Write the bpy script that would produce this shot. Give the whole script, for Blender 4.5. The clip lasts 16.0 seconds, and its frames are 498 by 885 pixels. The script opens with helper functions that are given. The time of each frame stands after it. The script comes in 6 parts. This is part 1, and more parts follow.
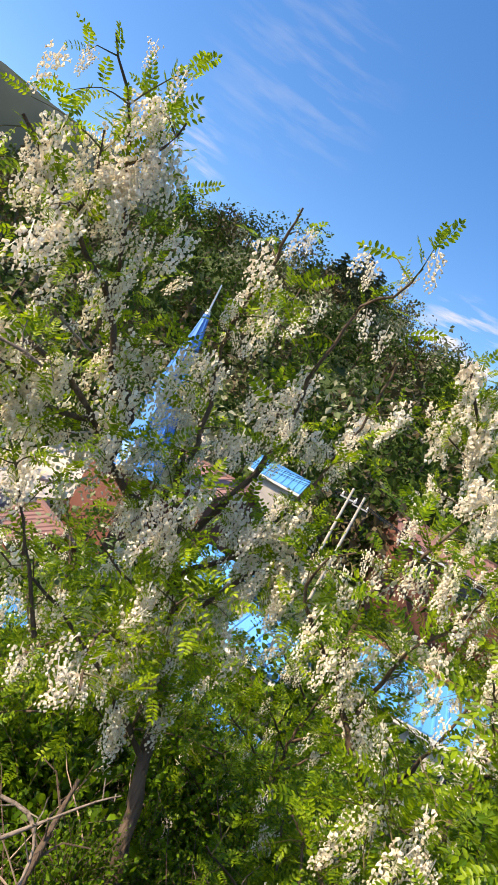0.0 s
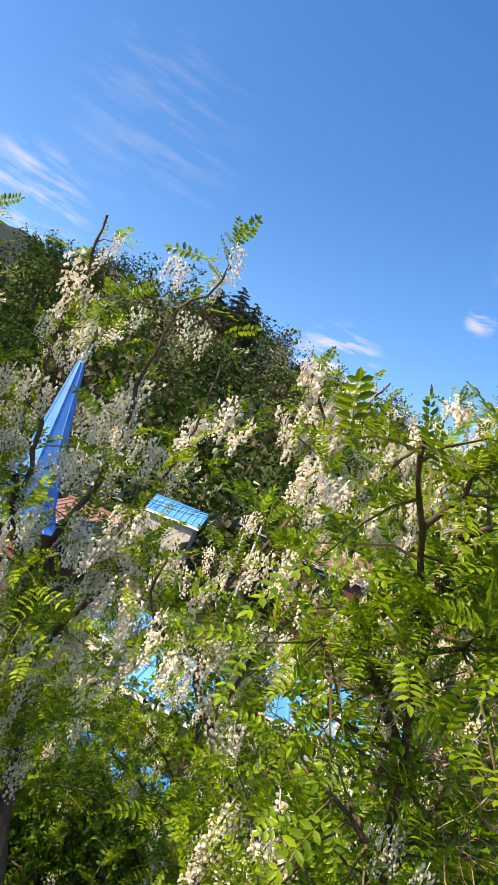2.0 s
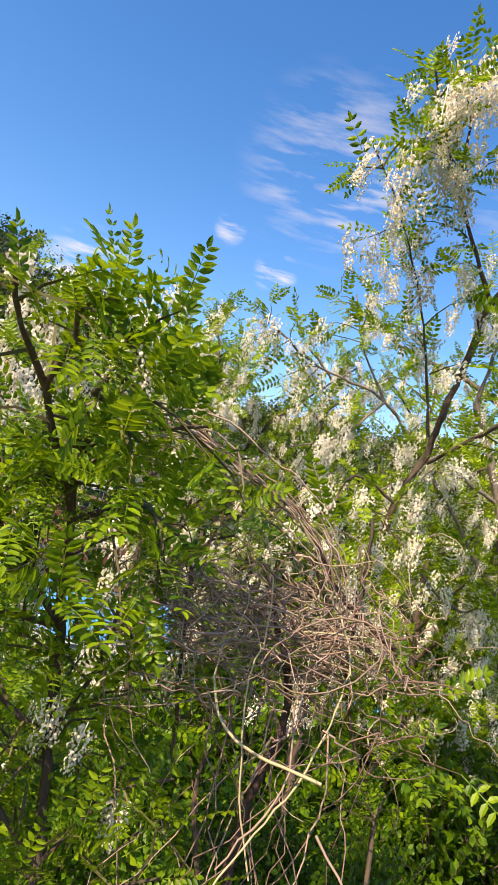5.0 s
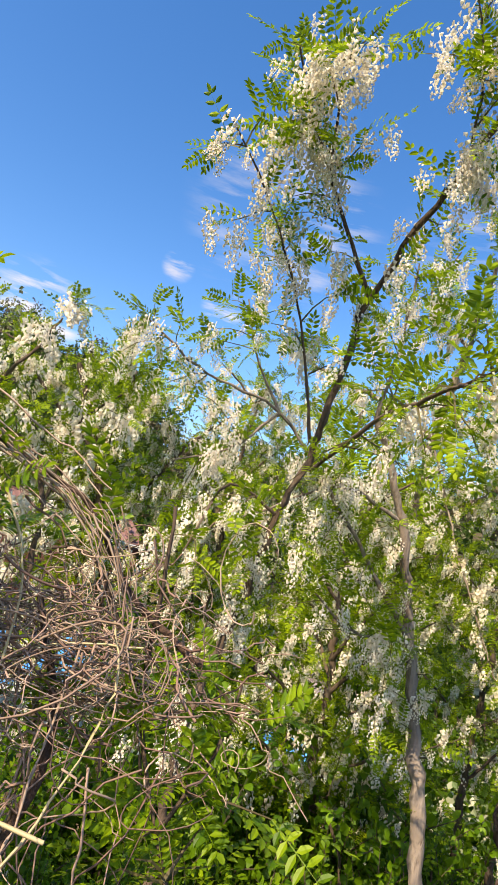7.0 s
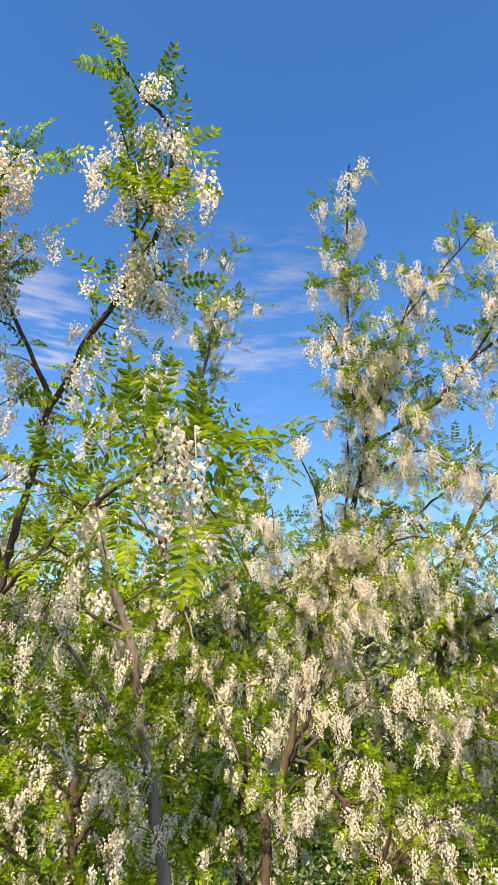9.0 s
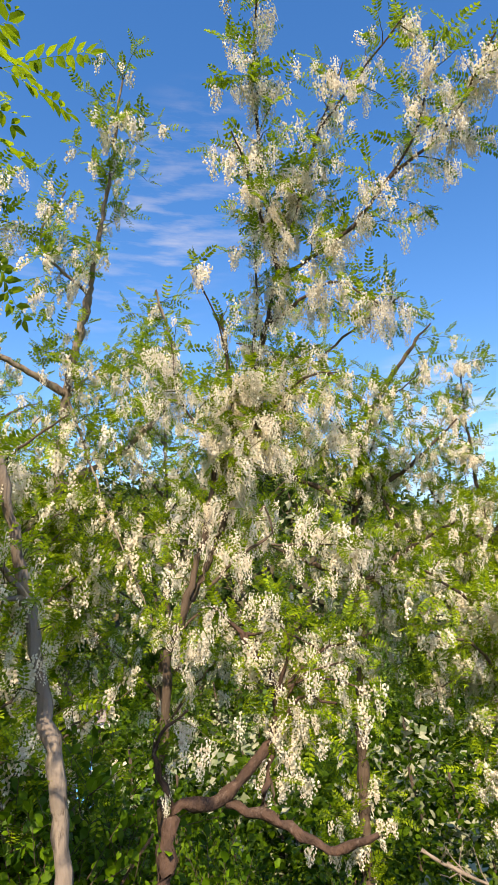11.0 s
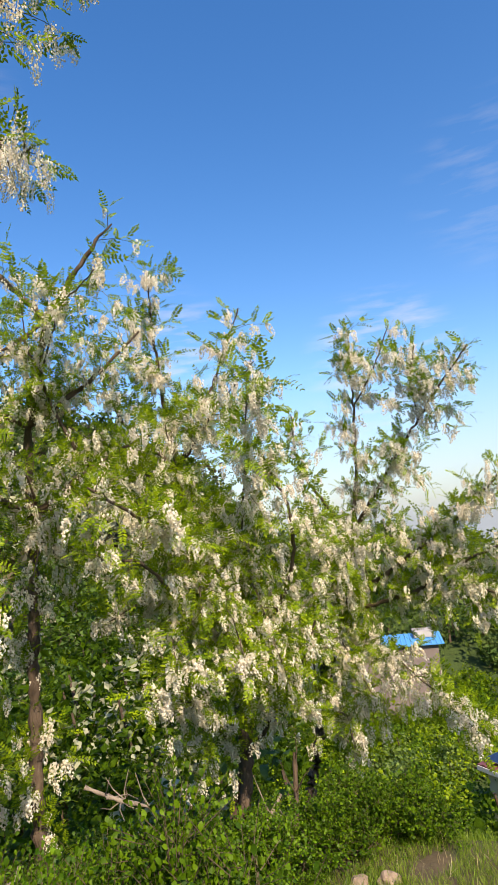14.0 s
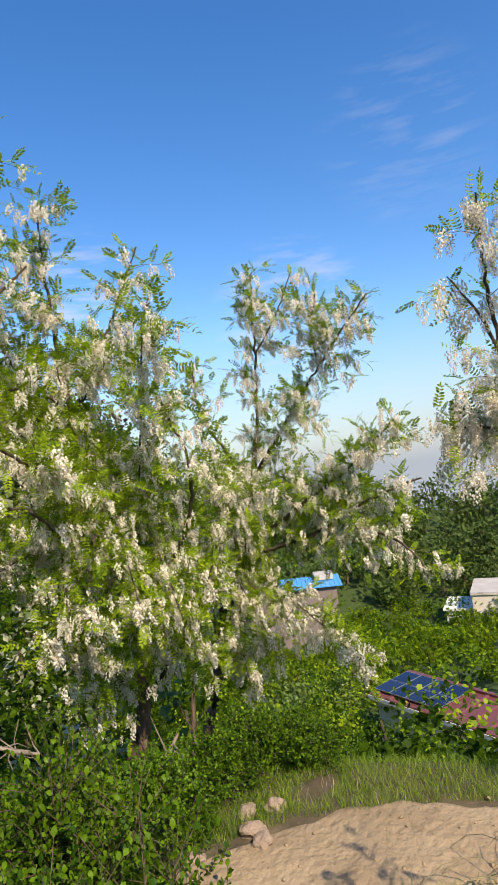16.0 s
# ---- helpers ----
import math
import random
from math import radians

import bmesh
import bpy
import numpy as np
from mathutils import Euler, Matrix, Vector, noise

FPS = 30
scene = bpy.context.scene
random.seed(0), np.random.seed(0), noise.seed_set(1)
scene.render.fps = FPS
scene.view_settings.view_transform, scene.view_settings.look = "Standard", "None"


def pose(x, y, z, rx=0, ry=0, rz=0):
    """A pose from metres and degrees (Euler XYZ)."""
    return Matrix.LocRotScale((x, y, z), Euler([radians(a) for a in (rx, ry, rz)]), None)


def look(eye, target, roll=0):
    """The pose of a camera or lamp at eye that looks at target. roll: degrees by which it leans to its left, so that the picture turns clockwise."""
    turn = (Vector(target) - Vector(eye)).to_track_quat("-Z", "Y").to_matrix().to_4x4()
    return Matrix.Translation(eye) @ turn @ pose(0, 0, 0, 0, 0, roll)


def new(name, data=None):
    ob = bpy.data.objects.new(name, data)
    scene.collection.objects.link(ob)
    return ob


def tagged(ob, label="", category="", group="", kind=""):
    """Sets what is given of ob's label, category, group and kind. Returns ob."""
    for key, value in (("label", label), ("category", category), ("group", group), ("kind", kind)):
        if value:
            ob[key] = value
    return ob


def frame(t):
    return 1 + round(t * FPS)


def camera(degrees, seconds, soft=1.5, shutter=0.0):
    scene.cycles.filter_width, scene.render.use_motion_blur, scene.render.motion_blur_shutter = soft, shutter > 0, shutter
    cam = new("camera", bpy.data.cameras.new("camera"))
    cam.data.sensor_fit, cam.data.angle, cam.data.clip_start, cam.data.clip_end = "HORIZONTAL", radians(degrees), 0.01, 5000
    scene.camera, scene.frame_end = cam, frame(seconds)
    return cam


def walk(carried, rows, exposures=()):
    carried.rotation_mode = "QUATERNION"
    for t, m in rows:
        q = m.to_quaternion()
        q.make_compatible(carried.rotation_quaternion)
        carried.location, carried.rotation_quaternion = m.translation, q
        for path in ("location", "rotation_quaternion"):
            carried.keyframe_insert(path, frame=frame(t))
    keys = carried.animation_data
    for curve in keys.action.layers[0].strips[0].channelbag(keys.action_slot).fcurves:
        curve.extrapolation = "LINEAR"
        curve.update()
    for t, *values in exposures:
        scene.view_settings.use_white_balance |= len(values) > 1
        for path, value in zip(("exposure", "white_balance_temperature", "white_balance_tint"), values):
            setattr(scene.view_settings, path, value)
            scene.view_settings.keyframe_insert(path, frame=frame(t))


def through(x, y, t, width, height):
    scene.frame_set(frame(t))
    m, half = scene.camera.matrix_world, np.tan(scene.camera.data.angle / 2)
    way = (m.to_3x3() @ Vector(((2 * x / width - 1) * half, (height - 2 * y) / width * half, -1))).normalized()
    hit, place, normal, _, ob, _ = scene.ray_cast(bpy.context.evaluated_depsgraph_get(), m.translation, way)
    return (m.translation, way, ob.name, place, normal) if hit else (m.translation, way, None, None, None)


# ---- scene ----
# seconds, place, heading (clockwise from +y), pitch, lean
cam = camera(43.13, 16.0, soft=0.9)
ROWS = (
    (0.0, 0.000, -0.000, 1.600, -24.79, 1.73, 29.11),
    (0.5, 0.060, 0.028, 1.596, -26.78, 2.77, 29.12),
    (1.0, 0.113, 0.041, 1.594, -24.61, 3.97, 27.77),
    (1.5, 0.172, 0.075, 1.598, -23.67, 5.43, 25.49),
    (2.0, 0.231, 0.111, 1.593, -17.66, 8.74, 21.98),
    (2.5, 0.274, 0.119, 1.589, -9.72, 10.93, 18.11),
    (3.0, 0.298, 0.145, 1.585, -2.01, 6.15, 16.08),
    (3.5, 0.316, 0.161, 1.585, 1.32, 4.74, 15.11),
    (4.0, 0.340, 0.187, 1.588, 1.27, 4.51, 15.23),
    (4.5, 0.382, 0.220, 1.596, 0.65, 5.67, 14.92),
    (5.0, 0.432, 0.220, 1.593, 5.27, 7.78, 14.77),
    (5.2, 0.453, 0.219, 1.589, 7.00, 7.82, 14.14),
    (7.3, 0.722, 0.408, 1.591, 9.80, 14.51, 13.76),
    (7.5, 0.712, 0.422, 1.596, 11.24, 17.15, 12.55),
    (8.0, 0.777, 0.402, 1.606, 17.32, 21.71, 9.79),
    (8.5, 0.829, 0.393, 1.625, 25.39, 23.99, 5.11),
    (9.0, 0.872, 0.386, 1.614, 31.58, 25.08, 1.26),
    (9.2, 0.885, 0.384, 1.605, 34.15, 24.92, -0.09),
    (11.3, 1.298, 0.582, 1.415, 38.75, 12.84, -1.46),
    (11.5, 1.325, 0.601, 1.404, 40.85, 11.63, -1.57),
    (12.0, 1.400, 0.651, 1.386, 44.28, 10.15, -1.43),
    (12.5, 1.542, 0.697, 1.375, 48.36, 9.98, -1.99),
    (13.0, 1.720, 0.702, 1.347, 55.28, 9.87, -3.08),
    (13.5, 1.848, 0.671, 1.319, 57.14, 9.66, -4.15),
    (14.0, 1.918, 0.623, 1.285, 61.87, 8.75, -6.00),
    (14.5, 1.923, 0.605, 1.260, 65.88, 6.77, -6.56),
    (15.0, 1.944, 0.597, 1.254, 67.82, 5.27, -6.81),
    (15.5, 1.976, 0.600, 1.256, 68.39, 3.80, -6.52),
    (16.0, 2.012, 0.590, 1.254, 69.74, 3.33, -6.43),
)
walk(cam, [(t, pose(x, y, z, 90 + p, 0, -yaw) @ pose(0, 0, 0, 0, 0, lean)) for t, x, y, z, yaw, p, lean in ROWS], [(0, 0.62, 9000, 14), (6, 0.62, 8900, 14), (13, 0.46, 8700, 14), (16, 0.24, 8000, 12)])

# ---- light ----
SUN_HEADING, SUN_HEIGHT = -138.0, 41.0
world = bpy.data.worlds.new("sky")
scene.world = world
world.use_nodes = True
wn, wl = world.node_tree.nodes, world.node_tree.links
wn.clear()
sky = wn.new("ShaderNodeTexSky")
sky.sky_type = "NISHITA"
sky.sun_disc = False
sky.sun_elevation = radians(SUN_HEIGHT)
sky.sun_rotation = radians(SUN_HEADING)
sky.altitude = 200
sky.air_density = 1.0
sky.dust_density = 0.6
sky.ozone_density = 2.5
deep = wn.new("ShaderNodeHueSaturation")
deep.inputs["Hue"].default_value = 0.509
deep.inputs["Saturation"].default_value = 1.36
deep.inputs["Value"].default_value = 1.76
tc = wn.new("ShaderNodeTexCoord")
bg = wn.new("ShaderNodeBackground")
bg.inputs["Strength"].default_value = 0.13
wo = wn.new("ShaderNodeOutputWorld")
wl.new(sky.outputs["Color"], deep.inputs["Color"])
# the pale horizon sky goes on just below eye level
low = wn.new("ShaderNodeVectorMath")
low.operation = "MAXIMUM"
low.inputs[1].default_value = (-1, -1, 0.03)
wl.new(tc.outputs["Generated"], low.inputs[0])
wl.new(low.outputs["Vector"], sky.inputs["Vector"])
# thin fair-weather clouds: streaked noise gathered in a few loose banks
mp = wn.new("ShaderNodeMapping")
mp.inputs["Rotation"].default_value = (0.0, 0.0, radians(20))
mp.inputs["Scale"].default_value = (4.0, 4.0, 24.0)
n1 = wn.new("ShaderNodeTexNoise")
n1.inputs["Scale"].default_value = 2.6
n1.inputs["Detail"].default_value = 9.0
n1.inputs["Roughness"].default_value = 0.55
wl.new(tc.outputs["Generated"], mp.inputs["Vector"])
wl.new(mp.outputs["Vector"], n1.inputs["Vector"])
BANKS = ((6.8, 32, 9, 0.36), (3.6, 23, 2.2, 1.1), (-1.6, 25.4, 1.6, 0.8), (-37, 30, 9, 0.10), (33, 37, 9, 0.22), (26, 30, 8, 0.2), (87, 27, 8, 0.13), (-12.7, 17.5, 5, 1.2), (-44, 19, 6, 0.6), (55, 16, 8, 0.6), (12, 30, 6, 0.2), (75, 14, 8, 0.5))
total = None
for az, el, wide, amount in BANKS:
    vd = wn.new("ShaderNodeVectorMath")
    vd.operation = "DOT_PRODUCT"
    a_, e_ = radians(az), radians(el)
    vd.inputs[1].default_value = (math.sin(a_) * math.cos(e_), math.cos(a_) * math.cos(e_), math.sin(e_))
    wl.new(tc.outputs["Generated"], vd.inputs[0])
    mr = wn.new("ShaderNodeMapRange")
    mr.interpolation_type = "SMOOTHSTEP"
    mr.inputs["From Min"].default_value = math.cos(radians(wide))
    mr.inputs["From Max"].default_value = 1.0
    mr.inputs["To Max"].default_value = amount
    wl.new(vd.outputs["Value"], mr.inputs["Value"])
    if total is None:
        total = mr.outputs["Result"]
    else:
        ad = wn.new("ShaderNodeMath")
        ad.operation = "ADD"
        wl.new(total, ad.inputs[0])
        wl.new(mr.outputs["Result"], ad.inputs[1])
        total = ad.outputs[0]
nr = wn.new("ShaderNodeMapRange")
nr.inputs["From Min"].default_value = 0.46
nr.inputs["From Max"].default_value = 0.72
wl.new(n1.outputs["Fac"], nr.inputs["Value"])
mul = wn.new("ShaderNodeMath")
mul.operation = "MULTIPLY"
mul.use_clamp = True
wl.new(nr.outputs["Result"], mul.inputs[0])
wl.new(total, mul.inputs[1])
# haze that pales the lowest sky
sep = wn.new("ShaderNodeSeparateXYZ")
hz = wn.new("ShaderNodeMapRange")
hz.inputs["From Min"].default_value = 0.0
hz.inputs["From Max"].default_value = 0.24
hz.inputs["To Min"].default_value = 0.92
hz.inputs["To Max"].default_value = 0.0
mixh = wn.new("ShaderNodeMix")
mixh.data_type = "RGBA"
mixh.inputs["B"].default_value = (2.25, 2.85, 4.3, 1)
mix = wn.new("ShaderNodeMix")
mix.data_type = "RGBA"
mix.inputs["B"].default_value = (5.6, 5.7, 6.2, 1)
wl.new(tc.outputs["Generated"], sep.inputs[0])
wl.new(sep.outputs["Z"], hz.inputs["Value"])
wl.new(hz.outputs["Result"], mixh.inputs["Factor"])
wl.new(deep.outputs["Color"], mixh.inputs["A"])
wl.new(mixh.outputs["Result"], mix.inputs["A"])
wl.new(mul.outputs[0], mix.inputs["Factor"])
wl.new(mix.outputs["Result"], bg.inputs["Color"])
wl.new(bg.outputs["Background"], wo.inputs["Surface"])

sun = new("sun", bpy.data.lights.new("sun", "SUN"))
sun.data.energy = 5.0
sun.data.angle = radians(0.53)
sun.data.color = (1.0, 0.94, 0.84)
_a, _e = radians(SUN_HEADING), radians(SUN_HEIGHT)
SUN_DIR = Vector((math.sin(_a) * math.cos(_e), math.cos(_a) * math.cos(_e), math.sin(_e)))
sun.matrix_world = look(SUN_DIR * 60, (0, 0, 0))


# ---- materials ----
def material(name, base, other, rough=0.6, scale=8.0, bump=0.0, bump_scale=40.0, translucent=0.0, per="island", metal=0.0, spec=0.4, coords="Object", wear=None, through=(0.485, 1.5), stretch=None):
    """Two colours mixed by noise at two scales and by piece; fine relief; light passing through for leaves."""
    m = bpy.data.materials.new(name)
    m.use_nodes = True
    nt = m.node_tree
    nodes, links = nt.nodes, nt.links
    p = nodes["Principled BSDF"]
    p.inputs["Roughness"].default_value = rough
    p.inputs["Metallic"].default_value = metal
    p.inputs["Specular IOR Level"].default_value = spec
    t = nodes.new("ShaderNodeTexCoord")
    where = t.outputs[coords]
    if stretch:
        sm = nodes.new("ShaderNodeMapping")
        sm.inputs["Scale"].default_value = stretch
        links.new(where, sm.inputs["Vector"])
        where = sm.outputs["Vector"]
    a = nodes.new("ShaderNodeTexNoise")
    a.inputs["Scale"].default_value = scale
    a.inputs["Detail"].default_value = 6.0
    links.new(where, a.inputs["Vector"])
    fac = a.outputs["Fac"]
    if per:
        if per == "island":
            g = nodes.new("ShaderNodeNewGeometry")
            rnd = g.outputs["Random Per Island"]
        else:
            g = nodes.new("ShaderNodeObjectInfo")
            rnd = g.outputs["Random"]
        mm = nodes.new("ShaderNodeMix")
        mm.inputs["Factor"].default_value = 0.6
        links.new(fac, mm.inputs["A"])
        links.new(rnd, mm.inputs["B"])
        fac = mm.outputs["Result"]
    r = nodes.new("ShaderNodeMapRange")
    r.inputs["From Min"].default_value = 0.22
    r.inputs["From Max"].default_value = 0.78
    links.new(fac, r.inputs["Value"])
    c = nodes.new("ShaderNodeMix")
    c.data_type = "RGBA"
    c.inputs["A"].default_value = (*base, 1)
    c.inputs["B"].default_value = (*other, 1)
    links.new(r.outputs["Result"], c.inputs["Factor"])
    col = c.outputs["Result"]
    if wear:
        w = nodes.new("ShaderNodeTexNoise")
        w.inputs["Scale"].default_value = wear[1]
        w.inputs["Detail"].default_value = 8.0
        w.inputs["Roughness"].default_value = 0.7
        links.new(where, w.inputs["Vector"])
        wr = nodes.new("ShaderNodeMapRange")
        wr.inputs["From Min"].default_value = wear[2]
        wr.inputs["From Max"].default_value = wear[2] + 0.14
        links.new(w.outputs["Fac"], wr.inputs["Value"])
        wc = nodes.new("ShaderNodeMix")
        wc.data_type = "RGBA"
        wc.inputs["B"].default_value = (*wear[0], 1)
        links.new(wr.outputs["Result"], wc.inputs["Factor"])
        links.new(col, wc.inputs["A"])
        col = wc.outputs["Result"]
    links.new(col, p.inputs["Base Color"])
    if bump:
        b = nodes.new("ShaderNodeBump")
        b.inputs["Strength"].default_value = bump
        b.inputs["Distance"].default_value = 0.02
        n = nodes.new("ShaderNodeTexNoise")
        n.inputs["Scale"].default_value = bump_scale
        n.inputs["Detail"].default_value = 8.0
        links.new(where, n.inputs["Vector"])
        links.new(n.outputs["Fac"], b.inputs["Height"])
        links.new(b.outputs["Normal"], p.inputs["Normal"])
    if translucent:
        tr = nodes.new("ShaderNodeBsdfTranslucent")
        hs = nodes.new("ShaderNodeHueSaturation")
        hs.inputs["Hue"].default_value = through[0]
        hs.inputs["Value"].default_value = through[1]
        links.new(col, hs.inputs["Color"])
        links.new(hs.outputs["Color"], tr.inputs["Color"])
        mx = nodes.new("ShaderNodeMixShader")
        mx.inputs["Fac"].default_value = translucent
        links.new(p.outputs["BSDF"], mx.inputs[1])
        links.new(tr.outputs["BSDF"], mx.inputs[2])
        links.new(mx.outputs["Shader"], nodes["Material Output"].inputs["Surface"])
    return m


LEAF = material("locust_leaf", (0.080, 0.155, 0.008), (0.32, 0.43, 0.018), 0.45, 3.0, translucent=0.40, spec=0.22, through=(0.503, 1.5))
LEAF_DEEP = material("sapling_leaf", (0.050, 0.130, 0.007), (0.24, 0.36, 0.015), 0.42, 4.0, translucent=0.4, spec=0.28)
LEAF_BUSH = material("shrub_leaf", (0.022, 0.064, 0.004), (0.115, 0.215, 0.009), 0.50, 2.0, translucent=0.28, spec=0.14)
LEAF_FAR = material("far_leaf", (0.026, 0.066, 0.014), (0.10, 0.17, 0.035), 0.7, 0.25, translucent=0.15, spec=0.15)
LEAF_DRY = material("brown_needles", (0.035, 0.035, 0.015), (0.11, 0.085, 0.04), 0.7, 0.3, translucent=0.1)
LEAF_PINE = material("pine_needles", (0.020, 0.038, 0.018), (0.055, 0.085, 0.034), 0.7, 1.0)
PETAL = material("locust_petal", (0.87, 0.79, 0.66), (0.98, 0.96, 0.90), 0.55, 6.0, translucent=0.48, through=(0.5, 1.0))
BARK = material("bark", (0.045, 0.030, 0.020), (0.15, 0.105, 0.075), 0.85, 14.0, bump=0.8, bump_scale=60.0, per="", wear=((0.20, 0.17, 0.14), 18.0, 0.60), stretch=(1.0, 1.0, 0.22))
BARK_RED = material("reddish_bark", (0.032, 0.019, 0.014), (0.115, 0.066, 0.046), 0.85, 26.0, bump=1.0, bump_scale=70.0, per="", wear=((0.21, 0.155, 0.125), 22.0, 0.58), stretch=(0.6, 0.6, 0.4))
BARK_PALE = material("pale_bark", (0.13, 0.10, 0.08), (0.34, 0.28, 0.225), 0.85, 10.0, bump=0.7, bump_scale=45.0, per="", wear=((0.08, 0.055, 0.04), 26.0, 0.52), stretch=(1.0, 1.0, 0.2))
TWIG = material("green_twig", (0.06, 0.045, 0.02), (0.13, 0.12, 0.035), 0.7, 10.0)
VINE_DRY = material("dry_vine", (0.17, 0.105, 0.080), (0.44, 0.33, 0.25), 0.75, 12.0)
VINE_DARK = material("dark_dry_twig", (0.15, 0.085, 0.068), (0.42, 0.29, 0.23), 0.8, 12.0)
VINE_PALE = material("pale_vine", (0.30, 0.24, 0.13), (0.52, 0.44, 0.26), 0.6, 9.0)
STRAW = material("straw", (0.38, 0.30, 0.16), (0.62, 0.52, 0.32), 0.7, 9.0, translucent=0.15)
GRASS = material("grass_blade", (0.07, 0.15, 0.012), (0.24, 0.34, 0.035), 0.5, 3.0, translucent=0.3)
SOIL = material("soil", (0.045, 0.034, 0.020), (0.15, 0.112, 0.066), 0.95, 5.0, bump=1.0, bump_scale=16.0, per="", wear=((0.05, 0.075, 0.02), 2.0, 0.56))
WEEDS = material("low_weeds", (0.022, 0.046, 0.011), (0.07, 0.11, 0.022), 0.95, 4.0, bump=1.0, bump_scale=12.0, per="", wear=((0.10, 0.085, 0.045), 1.2, 0.60))
DIRT = material("sandy_dirt", (0.22, 0.155, 0.092), (0.38, 0.285, 0.18), 0.95, 3.5, bump=1.0, bump_scale=22.0, per="", wear=((0.24, 0.17, 0.10), 7.0, 0.56))
ROCK = material("rock", (0.20, 0.14, 0.10), (0.42, 0.32, 0.24), 0.9, 9.0, bump=0.9, bump_scale=30.0, per="")
BLUE_PAINT = material("blue_painted_metal", (0.035, 0.20, 0.58), (0.06, 0.30, 0.72), 0.38, 1.5, per="", bump=0.08, bump_scale=8.0, wear=((0.16, 0.36, 0.66), 1.2, 0.60))
BLUE_ROOF = material("blue_roof_sheet", (0.05, 0.28, 0.63), (0.09, 0.37, 0.72), 0.42, 0.8, per="object", bump=0.1, bump_scale=6.0, wear=((0.24, 0.46, 0.68), 0.9, 0.62))
RED_ROOF = material("maroon_roof_sheet", (0.15, 0.045, 0.045), (0.20, 0.065, 0.06), 0.5, 0.7, per="", bump=0.1, bump_scale=6.0, wear=((0.34, 0.15, 0.12), 0.8, 0.60))
PINK_ROOF = material("faded_red_tile", (0.17, 0.085, 0.075), (0.27, 0.15, 0.13), 0.7, 1.2, per="object", bump=0.3, bump_scale=14.0)
GREY_ROOF = material("weathered_roof_sheet", (0.17, 0.135, 0.125), (0.29, 0.24, 0.22), 0.8, 1.2, per="object", bump=0.3, bump_scale=14.0, wear=((0.12, 0.09, 0.08), 1.0, 0.58))
BRICKRED = material("red_brick", (0.13, 0.045, 0.032), (0.21, 0.085, 0.06), 0.85, 1.0, bump=0.4, bump_scale=25.0, per="object")
RENDERED = material("cream_wall_render", (0.60, 0.52, 0.42), (0.72, 0.64, 0.54), 0.85, 0.5, bump=0.25, bump_scale=12.0, per="", wear=((0.46, 0.39, 0.31), 0.6, 0.60))
CONCRETE = material("concrete", (0.40, 0.37, 0.33), (0.55, 0.51, 0.46), 0.9, 0.7, bump=0.4, bump_scale=14.0, per="", wear=((0.28, 0.25, 0.22), 0.8, 0.58))
WHITE = material("white_paint", (0.70, 0.69, 0.66), (0.82, 0.81, 0.78), 0.55, 1.0, per="")
STEEL = material("galvanised_steel", (0.42, 0.43, 0.44), (0.58, 0.59, 0.60), 0.4, 5.0, metal=0.8, per="")
DARKGLASS = material("dark_glass", (0.010, 0.014, 0.022), (0.02, 0.026, 0.04), 0.12, 2.0, per="", spec=0.6)
PV = material("solar_cells", (0.008, 0.012, 0.035), (0.014, 0.022, 0.06), 0.16, 1.0, per="object", spec=0.5)
RUST = material("rusty_iron", (0.16, 0.06, 0.03), (0.28, 0.12, 0.06), 0.8, 3.0, per="", bump=0.3)


# ---- mesh helpers ----
rng = np.random.default_rng(7)


def mesh_from(name, verts, faces, mat, smooth=False):
    """One mesh from numpy arrays; faces all have the same number of corners."""
    verts, faces = np.asarray(verts, np.float32), np.asarray(faces, np.int32)
    me = bpy.data.meshes.new(name)
    n, k = faces.shape
    me.vertices.add(len(verts))
    me.vertices.foreach_set("co", verts.ravel())
    me.loops.add(n * k)
    me.loops.foreach_set("vertex_index", faces.ravel())
    me.polygons.add(n)
    me.polygons.foreach_set("loop_start", np.arange(0, n * k, k, dtype=np.int32))
    me.polygons.foreach_set("use_smooth", np.full(n, smooth))
    me.materials.append(mat)
    me.update(calc_edges=True)
    return me


def thing(name, label, category, at=(0, 0, 0), group="", kind=""):
    ob = new(name)
    ob.location = at
    ob.empty_display_size = 0.1
    return tagged(ob, label, category, group, kind)


def part(name, data, parent, label="", mat=None, kind=""):
    """Links a bmesh or a mesh as one part of a thing; coordinates are the thing's own."""
    if isinstance(data, bmesh.types.BMesh):
        me = bpy.data.meshes.new(name)
        data.to_mesh(me)
        data.free()
        if mat:
            me.materials.append(mat)
        data = me
    ob = new(name, data)
    ob.parent = parent
    return tagged(ob, label, kind=kind)


def smooth_line(pts, step):
    """Catmull-Rom through a few points, sampled about every step metres."""
    p = np.asarray(pts, float)
    p = np.vstack([2 * p[0] - p[1], p, 2 * p[-1] - p[-2]])
    out = []
    for i in range(1, len(p) - 2):
        n = max(2, int(np.linalg.norm(p[i + 1] - p[i]) / step))
        t = np.linspace(0, 1, n, endpoint=False)[:, None]
        a, b, c, d = p[i - 1], p[i], p[i + 1], p[i + 2]
        out.append(0.5 * (2 * b + (c - a) * t + (2 * a - 5 * b + 4 * c - d) * t**2 + (3 * b - a - 3 * c + d) * t**3))
    out.append(p[-2][None])
    return np.vstack(out)


